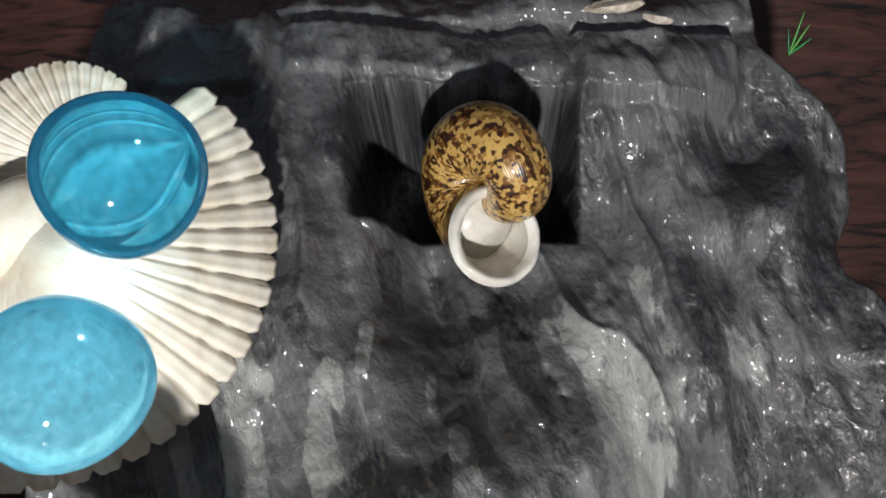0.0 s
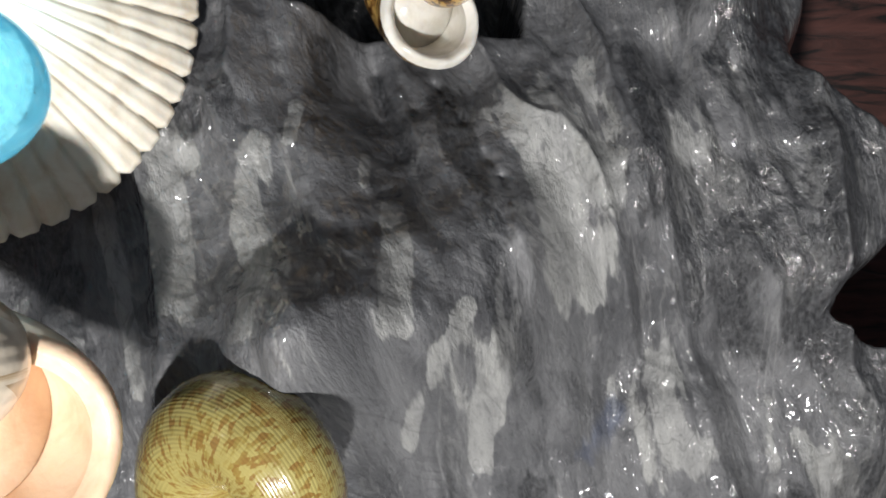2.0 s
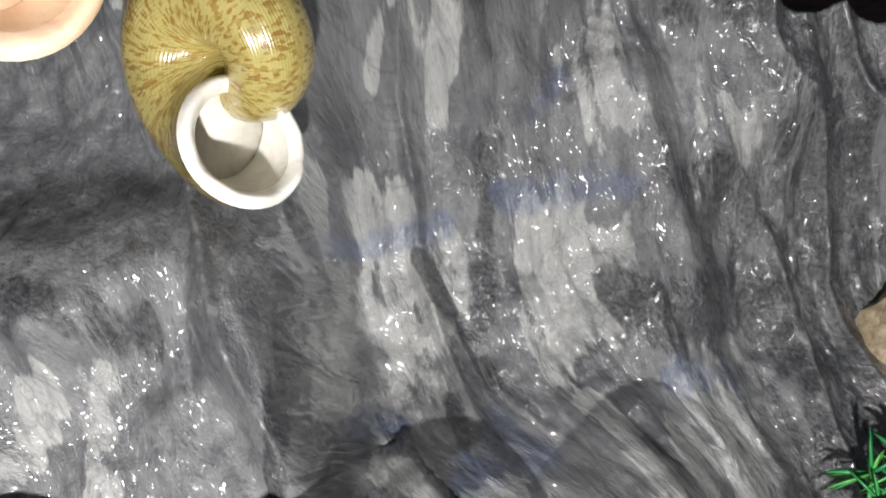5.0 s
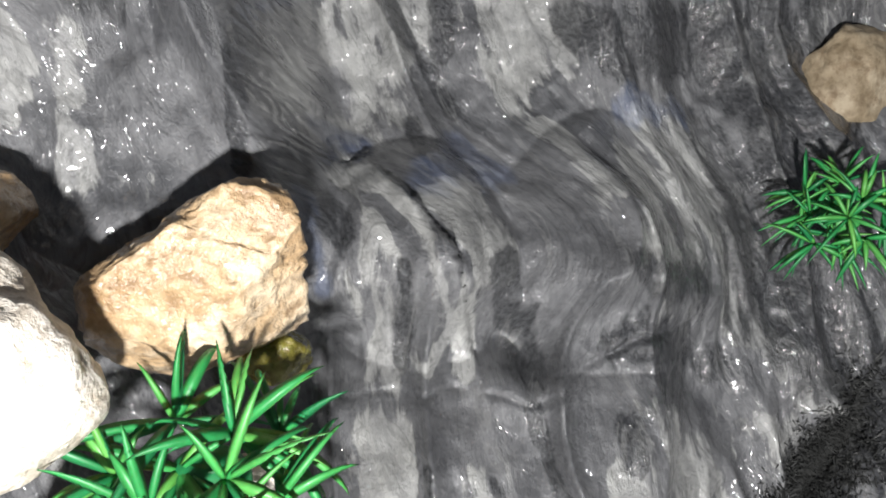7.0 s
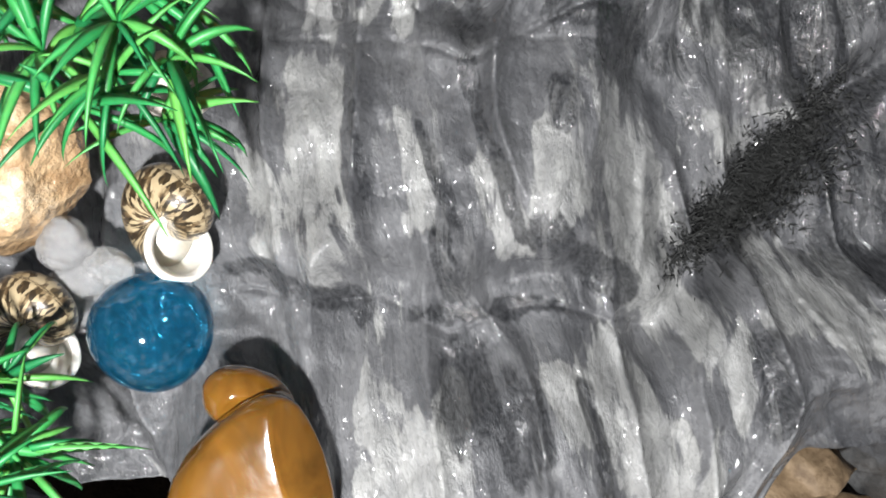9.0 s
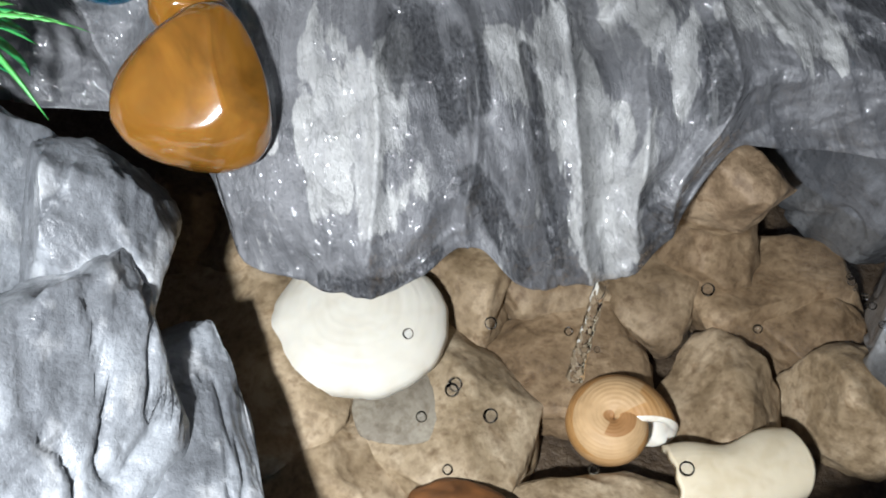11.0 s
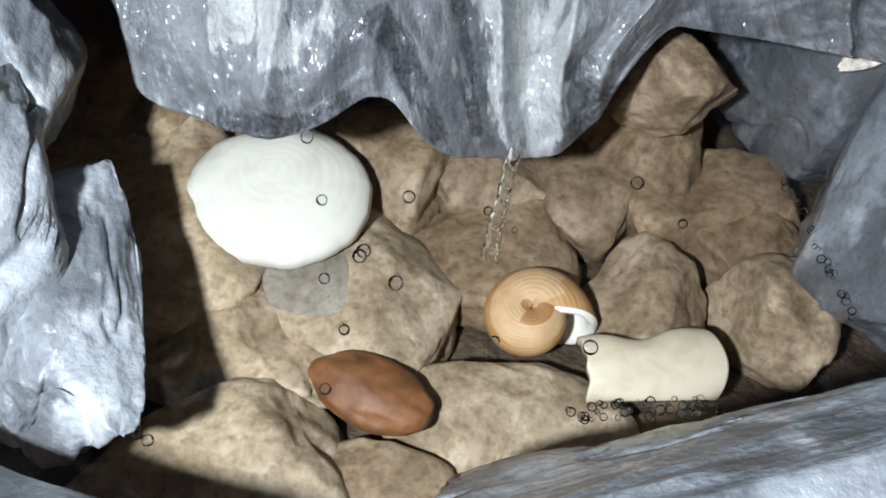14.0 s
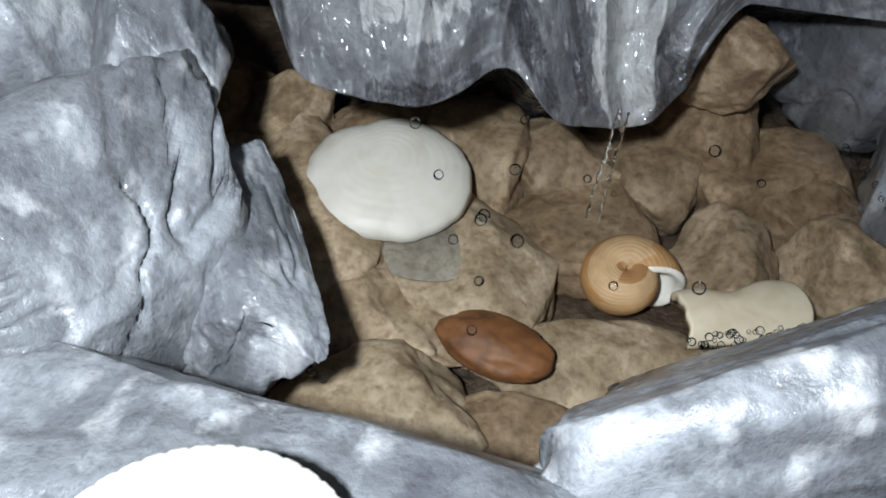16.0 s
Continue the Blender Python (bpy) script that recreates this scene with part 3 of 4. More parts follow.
def rock_face():
    nu, nv, curl = 560, 780, 14
    xs = np.linspace(-0.115, 0.215, nu)
    ss = np.linspace(-0.06, 0.345, nv)
    X, S = np.meshgrid(xs, ss)
    end = fall_end(X)
    S2 = np.where(S > 0.27, 0.27 + (S - 0.27) * (end - 0.27) / 0.075, S)
    x, s, s2 = X.ravel(), S.ravel(), S2.ravel()
    h, u = full_height(x, s)
    ragged = fbm(np.stack([u * 300, s * 90, 0 * x + 2], -1), 4, 71)
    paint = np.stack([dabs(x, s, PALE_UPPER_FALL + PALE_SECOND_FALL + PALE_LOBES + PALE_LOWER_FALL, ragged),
                      dabs(x, s, DARK_UPPER_FALL + DARK_SECOND_FALL + DARK_LOBES + DARK_LOWER_FALL + DARK_BARE_AND_SHADE, ragged),
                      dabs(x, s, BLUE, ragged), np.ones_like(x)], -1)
    # paint lies in a raised skin
    h = h + 0.0005 * paint[:, 0]
    P = np.stack([x, 0.17 - 0.509 * s2 - 0.861 * h, 0.36 - 0.861 * s2 + 0.509 * h], -1)
    uv = np.stack([u, s2], -1)
    # the lip turns under and runs back to the basin
    last, lastuv = P[-nu:], uv[-nu:]
    for k in range(1, curl + 1):
        f = k / curl
        row = last + np.array([0, 0.045 * f * f + 0.022 * f, -0.009 * math.sin(f * math.pi / 2) - 0.045 * f**3])
        P = np.concatenate([P, row])
        uv = np.concatenate([uv, lastuv + np.array([0, 0.05 * f])])
    # back of the rock
    back = P[:nu] + np.array([0, 0.10, 0.0])
    P = np.concatenate([back, P])
    uv = np.concatenate([uv[:nu] + np.array([0, -0.1]), uv])
    paint = np.concatenate([paint[:nu], paint, np.tile(paint[-nu:], (curl, 1))])
    faces = sheet(nu, nv + curl + 1)
    cx = np.concatenate([x[:nu], x, np.tile(xs, curl)])[faces[:, 0]]
    cs = np.concatenate([s[:nu], s, np.full(curl * nu, 0.3)])[faces[:, 0]]
    faces = faces[(cx < side_end(cs) + 0.013) & (cx > -0.088 - 0.05 * smooth(0.10, 0.14, cs))]
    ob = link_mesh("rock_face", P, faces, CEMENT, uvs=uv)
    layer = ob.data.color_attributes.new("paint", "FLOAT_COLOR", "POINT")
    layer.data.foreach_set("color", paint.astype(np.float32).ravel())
    return tagged(ob, "wet grey cement rock face with brushed streaks and stepped falls", "rock face", kind="structure")


rock_face()


def slab(name, lo, hi, material, label, category):
    bm = bmesh.new()
    bmesh.ops.create_cube(bm, size=1)
    for v in bm.verts:
        v.co = [l + (c + 0.5) * (h - l) for l, h, c in zip(lo, hi, v.co)]
    bmesh.ops.bevel(bm, geom=bm.edges[:], offset=0.002, segments=2, affect="EDGES")
    return tagged(part(name, bm, material, None, flat=True), label, category, kind="structure")


slab("ground", (-0.9, -0.9, -0.06), (0.9, 0.6, -0.03), WOOD, "dark red wooden table top under the fountain", "table top")
slab("wall_back", (-0.9, 0.30, -0.03), (0.9, 0.33, 1.0), WOOD, "dark red wooden wall behind the fountain", "wall")
slab("basin_floor", (-0.12, -0.13, -0.031), (0.22, 0.16, -0.004), BASIN, "dark cement floor of the pond basin", "basin")


# ---- stones ----
def stone_points(dims, seed, facets=7, cut=0.78, lump=0.18, grain=0.05, sub=5, boxy=1.0, taper=0.0, crack=0.0):
    bm = bmesh.new()
    bmesh.ops.create_icosphere(bm, subdivisions=sub, radius=1.0)
    p = np.array([v.co[:] for v in bm.verts])
    rng = np.random.RandomState(seed)
    p = np.sign(p) * np.abs(p) ** boxy
    for _ in range(facets):
        n = rng.normal(size=3)
        n /= np.linalg.norm(n)
        d = cut + rng.uniform(-0.1, 0.14)
        over = np.clip(p @ n - d, 0, None)
        p -= 0.92 * over[:, None] * n
    r = np.linalg.norm(p, axis=1, keepdims=True)
    o = rng.uniform(0, 50, 3)
    p *= 1 + lump * (fbm(p * 1.7 + o, 3, seed)[:, None] - 0.5) * 2 + grain * (fbm(p * 9 + o, 4, seed + 7)[:, None] - 0.5) * 2
    if crack:
        w = p + 0.25 * np.stack([fbm(p * 2.5 + o + k, 2, seed + k) - 0.5 for k in (1, 2, 3)], -1)
        line = np.abs(fbm(w * np.array([1.6, 1.0, 1.6]) + o, 2, seed + 17) - 0.5)
        groove = fbm(w * np.array([9, 6.0, 9]) + o, 3, seed + 23) - 0.5
        chips = np.round(fbm(w * 3.2 + o, 2, seed + 31) * 7) / 7 - 0.5
        p *= 1 - crack * np.exp(-((line / 0.012) ** 2))[:, None] + 0.022 * groove[:, None] + 0.075 * chips[:, None]
    p[:, 0] *= 1 - taper * p[:, 2]
    p *= np.array(dims) / 2
    for v, c in zip(bm.verts, p):
        v.co = c
    return bm


def stone(name, place, dims, turn, material, label, category="stone", seed=1, group="", **kw):
    ob = part(name, stone_points(dims, seed, **kw), material, None, flat=kw.get("sub", 5) < 4)
    ob.matrix_basis = pose(*place, *turn)
    return tagged(ob, label, category, group)


# ---- shells ----
def spiral(R, turns=4.0, growth=0.095, tall=0.30, wide=0.56, samples=46, ring=40, shrink=1.0, tail=0.0, ribs=0.0):
    """A coiled shell whose mouth opens towards -y; R: the reach of the last turn."""
    th = np.linspace(-turns * 2 * math.pi, 0, int(samples * turns))
    if tail:
        th = np.linspace(-tail, 0, 40)
    ph = np.linspace(0, 2 * math.pi, ring, endpoint=False)
    T, F = np.meshgrid(th, ph, indexing="ij")
    e = np.exp(growth * T)
    rc, tube = R * (1 - wide) * e, R * wide * e * shrink
    flare = np.clip((T + 1.3) / 1.3, 0, 1) ** 2
    tube = tube * (1 + ribs * np.cos(F * 10) * (1 - flare))
    rc = rc * (1 + 0.14 * flare)
    tube = tube * (1 - 0.03 * flare) * (1 + 0.012 * np.sin(3 * F + 5 * T) * flare)
    rad = rc + tube * np.cos(F)
    zz = -R * 0.15 * flare - R * tall * 1.6 * (e - 1) * 1.0 + tube * np.sin(F) * 1.05
    x, y = rad * np.cos(-T), rad * np.sin(-T) * 1.0
    # the mouth lies at +x and faces -y
    P = np.stack([x, y, zz], -1).reshape(-1, 3)
    uv = np.stack([T / (2 * math.pi) * 3, F / (2 * math.pi)], -1).reshape(-1, 2)
    return P, sheet(ring, len(th), True), uv


def snail(name, m, R, material, lining, label, group="snail shells", mouth_label="pearly white mouth", tilt=-34, **kw):
    root = thing(name, m @ pose(0, 0, 0, tilt, 0, 0), label, "shell", group)
    P, F, uv = spiral(R, **kw)
    link_mesh("body_whorl", P, F, material, root, uvs=uv)
    Q, G, uq = spiral(R, tail=0.5, shrink=0.74, **kw)
    # lining closes inside with a rounded floor
    n = 40
    deep = Q[:n].mean(0)
    Q = np.concatenate([Q, [deep]])
    G = [tuple(f) for f in G] + [(len(Q) - 1, i, (i + 1) % n) for i in range(n)]
    link_mesh("mouth", Q, G, lining, root, mouth_label)
    # rounded lip between shell and lining
    A, B = P[-n:], Q[-n - 1:-1]
    wave = (fbm(np.stack([np.cos(np.arange(n) / n * 6.283) * 2, np.sin(np.arange(n) / n * 6.283) * 2, np.zeros(n)], -1), 3, 5) - 0.5)[:, None]
    out = np.array([0, -0.075 * R, 0]) * (1 + 1.2 * wave)
    rows = [A * (1 - k) + B * k + out * math.sin(math.pi * min(1, 0.12 + 0.88 * k)) for k in np.linspace(0, 1, 7)]
    link_mesh("lip", np.concatenate([A] + rows[1:-1] + [B]), sheet(n, 7, True), lining, root)
    return root


def scallop(name, m, R, material, label, spread=1.35, ribs=23, dome=0.35, group="scallop shells", depth=0.012):
    """A fan with its hinge at the origin, opening along +x, domed towards -y."""
    root = thing(name, m, label, "shell", group)
    na, nr = ribs * 10 + 1, 60
    a = np.linspace(-spread, spread, na)
    r = np.linspace(0.02, 1, nr)
    A, Rr = np.meshgrid(a, r)
    ph = (A / spread * ribs / 2) % 1.0 - 0.5
    wave = 1 - 2.2 * np.exp(-((ph / 0.13) ** 2)) - 1.2 * ph**2
    rim = 1 - 0.10 * (A / spread) ** 4 + depth * wave
    rr = Rr * rim * R
    bulge = dome * R * np.sin(np.clip(Rr, 0, 1) ** 0.7 * math.pi * 0.93) ** 0.8 * np.cos(A / spread * 1.35)
    y = -bulge - depth * R * wave * Rr ** 1.2 + 0.012 * R * np.sin(Rr * 40) * 0.3
    P = np.stack([rr * np.cos(A), y, rr * np.sin(A)], -1).reshape(-1, 3)
    Q = P * np.array([0.985, 1, 0.985]) + np.array([0, 0.05 * R, 0])
    f = sheet(na, nr)
    n = len(P)
    edge = [(nr - 1) * na + i for i in range(na)]
    faces = [tuple(q) for q in f] + [tuple(n + q[::-1]) for q in f] + [(edge[i], edge[i + 1], n + edge[i + 1], n + edge[i]) for i in range(na - 1)]
    for i in range(nr - 1):
        faces.append((i * na, (i + 1) * na, n + (i + 1) * na, n + i * na))
        faces.append((i * na + na - 1, n + i * na + na - 1, n + (i + 1) * na + na - 1, (i + 1) * na + na - 1))
    link_mesh("valve", np.concatenate([P, Q]), faces, material, root)
    bm = bmesh.new()
    bmesh.ops.create_uvsphere(bm, u_segments=24, v_segments=14, radius=0.12 * R)
    for v in bm.verts:
        v.co = (v.co.x * 1.2, v.co.y * 1.0 - dome * 0.2 * R, v.co.z * 1.9)
    part("umbo", bm, material, root)
    return root


def bead(name, m, r, material, label, flat=0.72, group="glass beads"):
    bm = bmesh.new()
    bmesh.ops.create_uvsphere(bm, u_segments=64, v_segments=36, radius=r)
    for v in bm.verts:
        k = 1 + 0.02 * math.sin(3 * math.atan2(v.co.z, v.co.x))
        v.co = (v.co.x * k, v.co.y * flat, v.co.z * k)
    ob = part(name, bm, material, None)
    ob.matrix_basis = m
    ob.visible_shadow = False
    return tagged(ob, label, "glass bead", group)


def grass_tuft(name, m, reach, rosettes, seed, label, group="plastic grass"):
    """Rosettes of flat drooping blades on short stems over a rounded base; the open side is -y."""
    rng = np.random.RandomState(seed)
    root = thing(name, m, label, "plant", group)
    for k in range(rosettes):
        ra, rr = k * 2.4, reach * 0.55 * math.sqrt((k + 0.3) / rosettes)
        c = np.array([math.cos(ra) * rr, -reach * rng.uniform(0.05, 0.35) * (1.2 - rr / reach), math.sin(ra) * rr])
        for q in range(rng.randint(10, 14)):
            az = ra + rng.uniform(-2.2, 2.2) if rr > reach * 0.25 else rng.uniform(0, 6.28)
            L = reach * rng.uniform(0.4, 0.82)
            w = reach * rng.uniform(0.020, 0.040)
            d = np.array([math.cos(az), 0, math.sin(az)])
            side = np.array([-math.sin(az), 0, math.cos(az)])
            verts, faces, n = [], [], 10
            p, ang = c.copy(), rng.uniform(0.35, 1.2)
            bend, twist = rng.uniform(0.7, 2.6), rng.uniform(-0.9, 0.9)
            for i in range(n):
                t = i / (n - 1)
                wid = w * min(1.0, 0.55 + 1.6 * t) * (1 - max(0, (t - 0.45) / 0.55) ** 1.5 * 0.93)
                dirv = d * math.cos(ang) + np.array([0, -1, 0]) * math.sin(ang)
                nor = -d * math.sin(ang) + np.array([0, -1, 0]) * math.cos(ang)
                th = w * 0.09 * (1 - 0.7 * t)
                sv = side * math.cos(twist * t) + nor * math.sin(twist * t)
                verts += [p - sv * wid, p + nor * th * 0.4, p + sv * wid, p - nor * th]
                if i:
                    b = 4 * (i - 1)
                    faces += [(b + j, b + (j + 1) % 4, b + 4 + (j + 1) % 4, b + 4 + j) for j in range(4)]
                p = p + (dirv - np.array([0, 0, 0.45 * t * t])) * L / (n - 1)
                ang -= bend / (n - 1)
            faces.append((3, 2, 1, 0))
            faces.append(tuple(4 * (n - 1) + j for j in range(4)))
            link_mesh("blade", verts, faces, GRASS, root)
    bm = bmesh.new()
    bmesh.ops.create_uvsphere(bm, u_segments=24, v_segments=14, radius=reach * 0.2)
    for v in bm.verts:
        v.co = (v.co.x * 1.3, v.co.y * 0.7, v.co.z * 1.2)
    part("base", bm, GRASS, root)
    return root


EYE_TOP, EYE_MID, EYE_LOW, EYE_POND = (0.01, 0.0, 0.36), (0.02, -0.055, 0.262), (0.045, -0.09, 0.22), (0.078, -0.127, 0.186)

# ---- top: scallops, beads, snail in its niche ----
scallop("scallop_shell", facing((-0.064, 0.121, 0.343), EYE_TOP, 42), 0.0405, SCALLOP, "cream ribbed scallop shell fixed to the wet rock face")
scallop("scallop_shell", facing((-0.058, 0.134, 0.350), EYE_TOP, 222), 0.018, SCALLOP, "cream ribbed scallop shell tucked behind a larger one")
bead("glass_bead", facing((-0.0372, 0.1, 0.353), EYE_TOP), 0.0104, BLUE_GLASS, "clear turquoise glass bead on the scallop shell")
bead("glass_bead", facing((-0.0435, 0.093, 0.3287), EYE_TOP, 30), 0.0107, PALE_GLASS, "pale turquoise glass bead on the scallop shell")
snail("snail_shell", facing((0.0082, 0.157, 0.3462), EYE_TOP, 66), 0.0196, TIGER, NACRE, "brown and yellow mottled turban shell in a rock niche", wide=0.52)

# ---- upper middle: pale and olive shells ----
snail("snail_shell", facing((-0.0159, 0.097, 0.2725), (0.018, -0.02, 0.315), 68), 0.0230, OLIVE, NACRE, "olive green ribbed turban shell on wet rock", ribs=0.010, wide=0.48)
snail("snail_shell", facing((-0.0445, 0.076, 0.2940), (0.018, -0.02, 0.315), 12), 0.0218, CREAM, PEACH, "pale cream turban shell with a peach mouth", mouth_label="smooth peach mouth", tilt=-4, wide=0.62, tall=0.45)

# ---- middle: stones and grass ----
stone("tan_stone", (-0.0180, 0.0605, 0.1865), (0.052, 0.030, 0.046), (20, 10, 10), TAN, "rough tan stone on the rock ledge", seed=3, facets=12, cut=0.60, lump=0.10, grain=0.06, boxy=0.75, sub=6, crack=0.05)
stone("white_stone", (-0.042, 0.036, 0.188), (0.036, 0.03, 0.046), (10, 0, 20), WHITE_STONE, "white weathered stone beside a tan stone", seed=5)
stone("peach_stone", (-0.048, 0.062, 0.202), (0.016, 0.016, 0.014), (0, 30, 0), TAN, "small peach stone on the rock ledge", seed=8)
stone("olive_pebble", (-0.0062, 0.066, 0.1695), (0.015, 0.012, 0.012), (0, 0, 0), MOSSY, "olive green glossy pebble under the grass", "pebble", seed=9)
stone("brown_stone", (0.139, 0.154, 0.190), (0.034, 0.03, 0.034), (20, -30, 0), POND_TAN, "brown stone on the side ledge", seed=12)
grass_tuft("grass_tuft", facing((-0.0128, 0.0380, 0.1655), EYE_MID), 0.0265, 11, 4, "bright green plastic grass tuft beside the stones")
grass_tuft("grass_tuft", facing((0.122, 0.112, 0.170), EYE_MID), 0.018, 10, 6, "dark green plastic grass tuft on the rock")

# ---- lower middle ----
stone("beige_pebble", (-0.0092, 0.051, 0.1516), (0.0155, 0.010, 0.013), (0, 0, 0), WHITE_STONE, "glossy beige pebble under the grass", "pebble", seed=14, facets=0, lump=0.05)
snail("snail_shell", facing((-0.0098, 0.038, 0.1325), EYE_LOW, 70), 0.0125, NERITE, NACRE, "dark brown striped shell with a white mouth")
snail("snail_shell", facing((-0.0330, 0.023, 0.1185), EYE_LOW, 72), 0.0122, NERITE, NACRE, "speckled brown and white shell beside a bead")
bead("glass_bead", facing((-0.0114, 0.0235, 0.1166), EYE_LOW), 0.0110, DEEP_GLASS, "deep blue glass bead among the shells")
stone("tan_stone", (-0.034, 0.034, 0.143), (0.026, 0.024, 0.034), (0, 10, 0), TAN, "rough tan stone beside the shells", seed=17)
for k in range(9):
    a = k * 2.4
    stone("glass_chip", (-0.0265 + 0.0065 * math.cos(a) * (k % 3) / 2, 0.032, 0.121 + 0.010 * math.sin(a)), (0.0095, 0.007, 0.008), (k * 40, k * 70, 0), CLEAR_GLASS,
          "clear glass chip between the shells", "glass chip", seed=30 + k, group="glass chips", sub=3)
stone("amber_stone", (0.0100, 0.003, 0.1018), (0.0275, 0.016, 0.031), (-35, 14, 0), AMBER, "polished amber brown stone on the rock", seed=25, facets=5, cut=0.74, lump=0.05, grain=0.0, taper=0.42, boxy=0.9)
stone("amber_stone", (0.0072, 0.0145, 0.1085), (0.018, 0.011, 0.013), (-20, 40, 0), AMBER, "small amber stone wedged behind a larger one", seed=23, facets=7, cut=0.7, lump=0.05, grain=0.0)
grass_tuft("grass_tuft", facing((-0.036, -0.006, 0.120), EYE_LOW), 0.026, 9, 9, "green plastic grass tuft above the pond rocks")

# ---- rocks round the pond ----
for place, dims, turn, seed, boxy, mat, label in (
    ((-0.0225, -0.058, 0.048), (0.070, 0.090, 0.080), (0, 8, 24), 41, 0.5, GREY_ROCK, "large pale grey painted rock beside the pond"),
    ((-0.013, -0.012, 0.066), (0.034, 0.042, 0.050), (0, 10, 10), 42, 0.7, GREY_ROCK, "grey painted rock with a white scuff beside the pond"),
    ((0.0085, -0.045, 0.040), (0.032, 0.074, 0.050), (0, 12, 26), 43, 0.5, GREY_ROCK, "narrow grey rock at the water's edge"),
    ((0.040, -0.111, 0.060), (0.142, 0.055, 0.062), (8, 2, -12), 44, 0.7, GREY_ROCK, "low grey rock in front of the pond"),
    ((0.141, -0.079, 0.065), (0.160, 0.054, 0.084), (8, -15, 17), 45, 0.7, GREY_ROCK, "long grey rock with fine streaks in front of the pond"),
    ((0.194, 0.012, 0.05), (0.05, 0.085, 0.075), (0, 0, 10), 46, 0.7, DARK_ROCK, "dark wet rock beside the pond"),
    ((0.188, 0.066, 0.058), (0.080, 0.050, 0.080), (0, 0, -12), 48, 0.7, DARK_ROCK, "dark speckled wet rock behind the pond"),
    ((-0.050, -0.010, 0.080), (0.060, 0.060, 0.060), (0, 0, 0), 47, 0.7, GREY_ROCK, "grey rock under the plastic grass"),
):
    stone("pond_rock", place, tuple(1.05 * d for d in dims), turn, mat, label, "rock", seed=seed, group="pond rocks", boxy=boxy, facets=18, cut=0.74, lump=0.07, grain=0.025, sub=6, crack=0.05)
scallop("scallop_shell", facing((0.0345, -0.1335, 0.0870), (0.052, -0.157, 0.182), -90), 0.0225, WHITE_SHELL, "pale scallop shell lying on the front rock", depth=0.003)

# ---- pond ----
bm = bmesh.new()
bmesh.ops.create_grid(bm, x_segments=2, y_segments=2, size=1)
for v in bm.verts:
    v.co = (0.055 + v.co.x * 0.15, -0.02 + v.co.y * 0.09, 0.037)
water = part("pond_water", bm, WATER, None)
water.visible_shadow = False
tagged(water, "clear shallow water in the pond", "water", kind="structure")

POND = [
    ("pond_stone", (0.006, 0.006, 0.008), (0.062, 0.084, 0.030), 18, POND_TAN, "large flat beige stone under water"),
    ("pond_stone", (0.034, -0.026, 0.004), (0.060, 0.040, 0.024), -10, POND_TAN, "flat beige stone with a broken edge under water"),
    ("pond_stone", (0.066, -0.006, 0.004), (0.050, 0.055, 0.026), 35, POND_TAN, "wedge of beige stone under water"),
    ("pond_stone", (0.040, -0.056, 0.003), (0.055, 0.036, 0.028), 5, POND_TAN, "rough beige stone under water"),
    ("pond_stone", (0.062, 0.040, 0.004), (0.046, 0.044, 0.034), 20, POND_TAN, "tan stone under the fall"),
    ("pond_stone", (0.094, 0.018, 0.000), (0.044, 0.050, 0.022), 0, POND_BROWN, "brown stone under water"),
    ("pond_stone", (0.140, 0.008, 0.004), (0.034, 0.034, 0.028), 40, POND_TAN, "rounded beige stone under water"),
    ("pond_stone", (0.172, 0.007, 0.004), (0.030, 0.034, 0.034), 15, POND_TAN, "upright beige stone at the pond's edge"),
    ("pond_stone", (0.155, 0.050, 0.004), (0.050, 0.050, 0.034), 0, POND_BROWN, "brown stone at the back of the pond"),
    ("pond_stone", (0.134, 0.050, 0.046), (0.026, 0.028, 0.028), 60, POND_BROWN, "tan stone above the water line"),
    ("pond_stone", (0.135, 0.062, 0.018), (0.040, 0.040, 0.036), 30, POND_BROWN, "brown stone holding up a smaller one"),
    ("pond_stone", (0.030, 0.036, 0.006), (0.040, 0.036, 0.030), 50, POND_BROWN, "brown stone behind the white shell"),
    ("pond_stone", (0.088, 0.044, 0.004), (0.044, 0.036, 0.028), 10, POND_BROWN, "dark stone behind the fall"),
    ("pond_stone", (0.000, 0.038, 0.010), (0.034, 0.036, 0.034), 70, POND_TAN, "beige stone in the pond's back corner"),
    ("pond_stone", (0.168, 0.034, 0.004), (0.034, 0.034, 0.030), 70, POND_BROWN, "brown stone against the side rock"),
    ("pond_stone", (0.150, -0.034, -0.002), (0.050, 0.034, 0.018), 15, POND_BROWN, "flat brown stone near the front rock"),
    ("pond_stone", (0.070, -0.056, -0.002), (0.050, 0.036, 0.018), 0, POND_BROWN, "flat brown stone in the front shade"),
    ("pond_stone", (0.102, -0.034, 0.000), (0.062, 0.036, 0.020), -8, POND_TAN, "flat beige stone near the front rock"),
    ("pond_stone", (-0.018, 0.044, 0.012), (0.036, 0.040, 0.030), 0, POND_BROWN, "brown stone behind the side rock"),
    ("pond_stone", (0.120, 0.048, 0.002), (0.040, 0.044, 0.026), 25, POND_BROWN, "brown stone under the fall"),
]
for k, (name, place, dims, rz, mat, label) in enumerate(POND):
    stone(name, place, tuple(1.15 * d for d in dims), (0, 0, rz), mat, label, seed=60 + k, group="pond stones", facets=12, cut=0.72, grain=0.03, boxy=0.8)
snail("snail_shell", facing((0.107, -0.005, 0.008), EYE_POND, -20), 0.0165, ORANGE_SHELL, NACRE, "orange banded moon shell with a white patch under water", tilt=62, tall=0.18, wide=0.6)


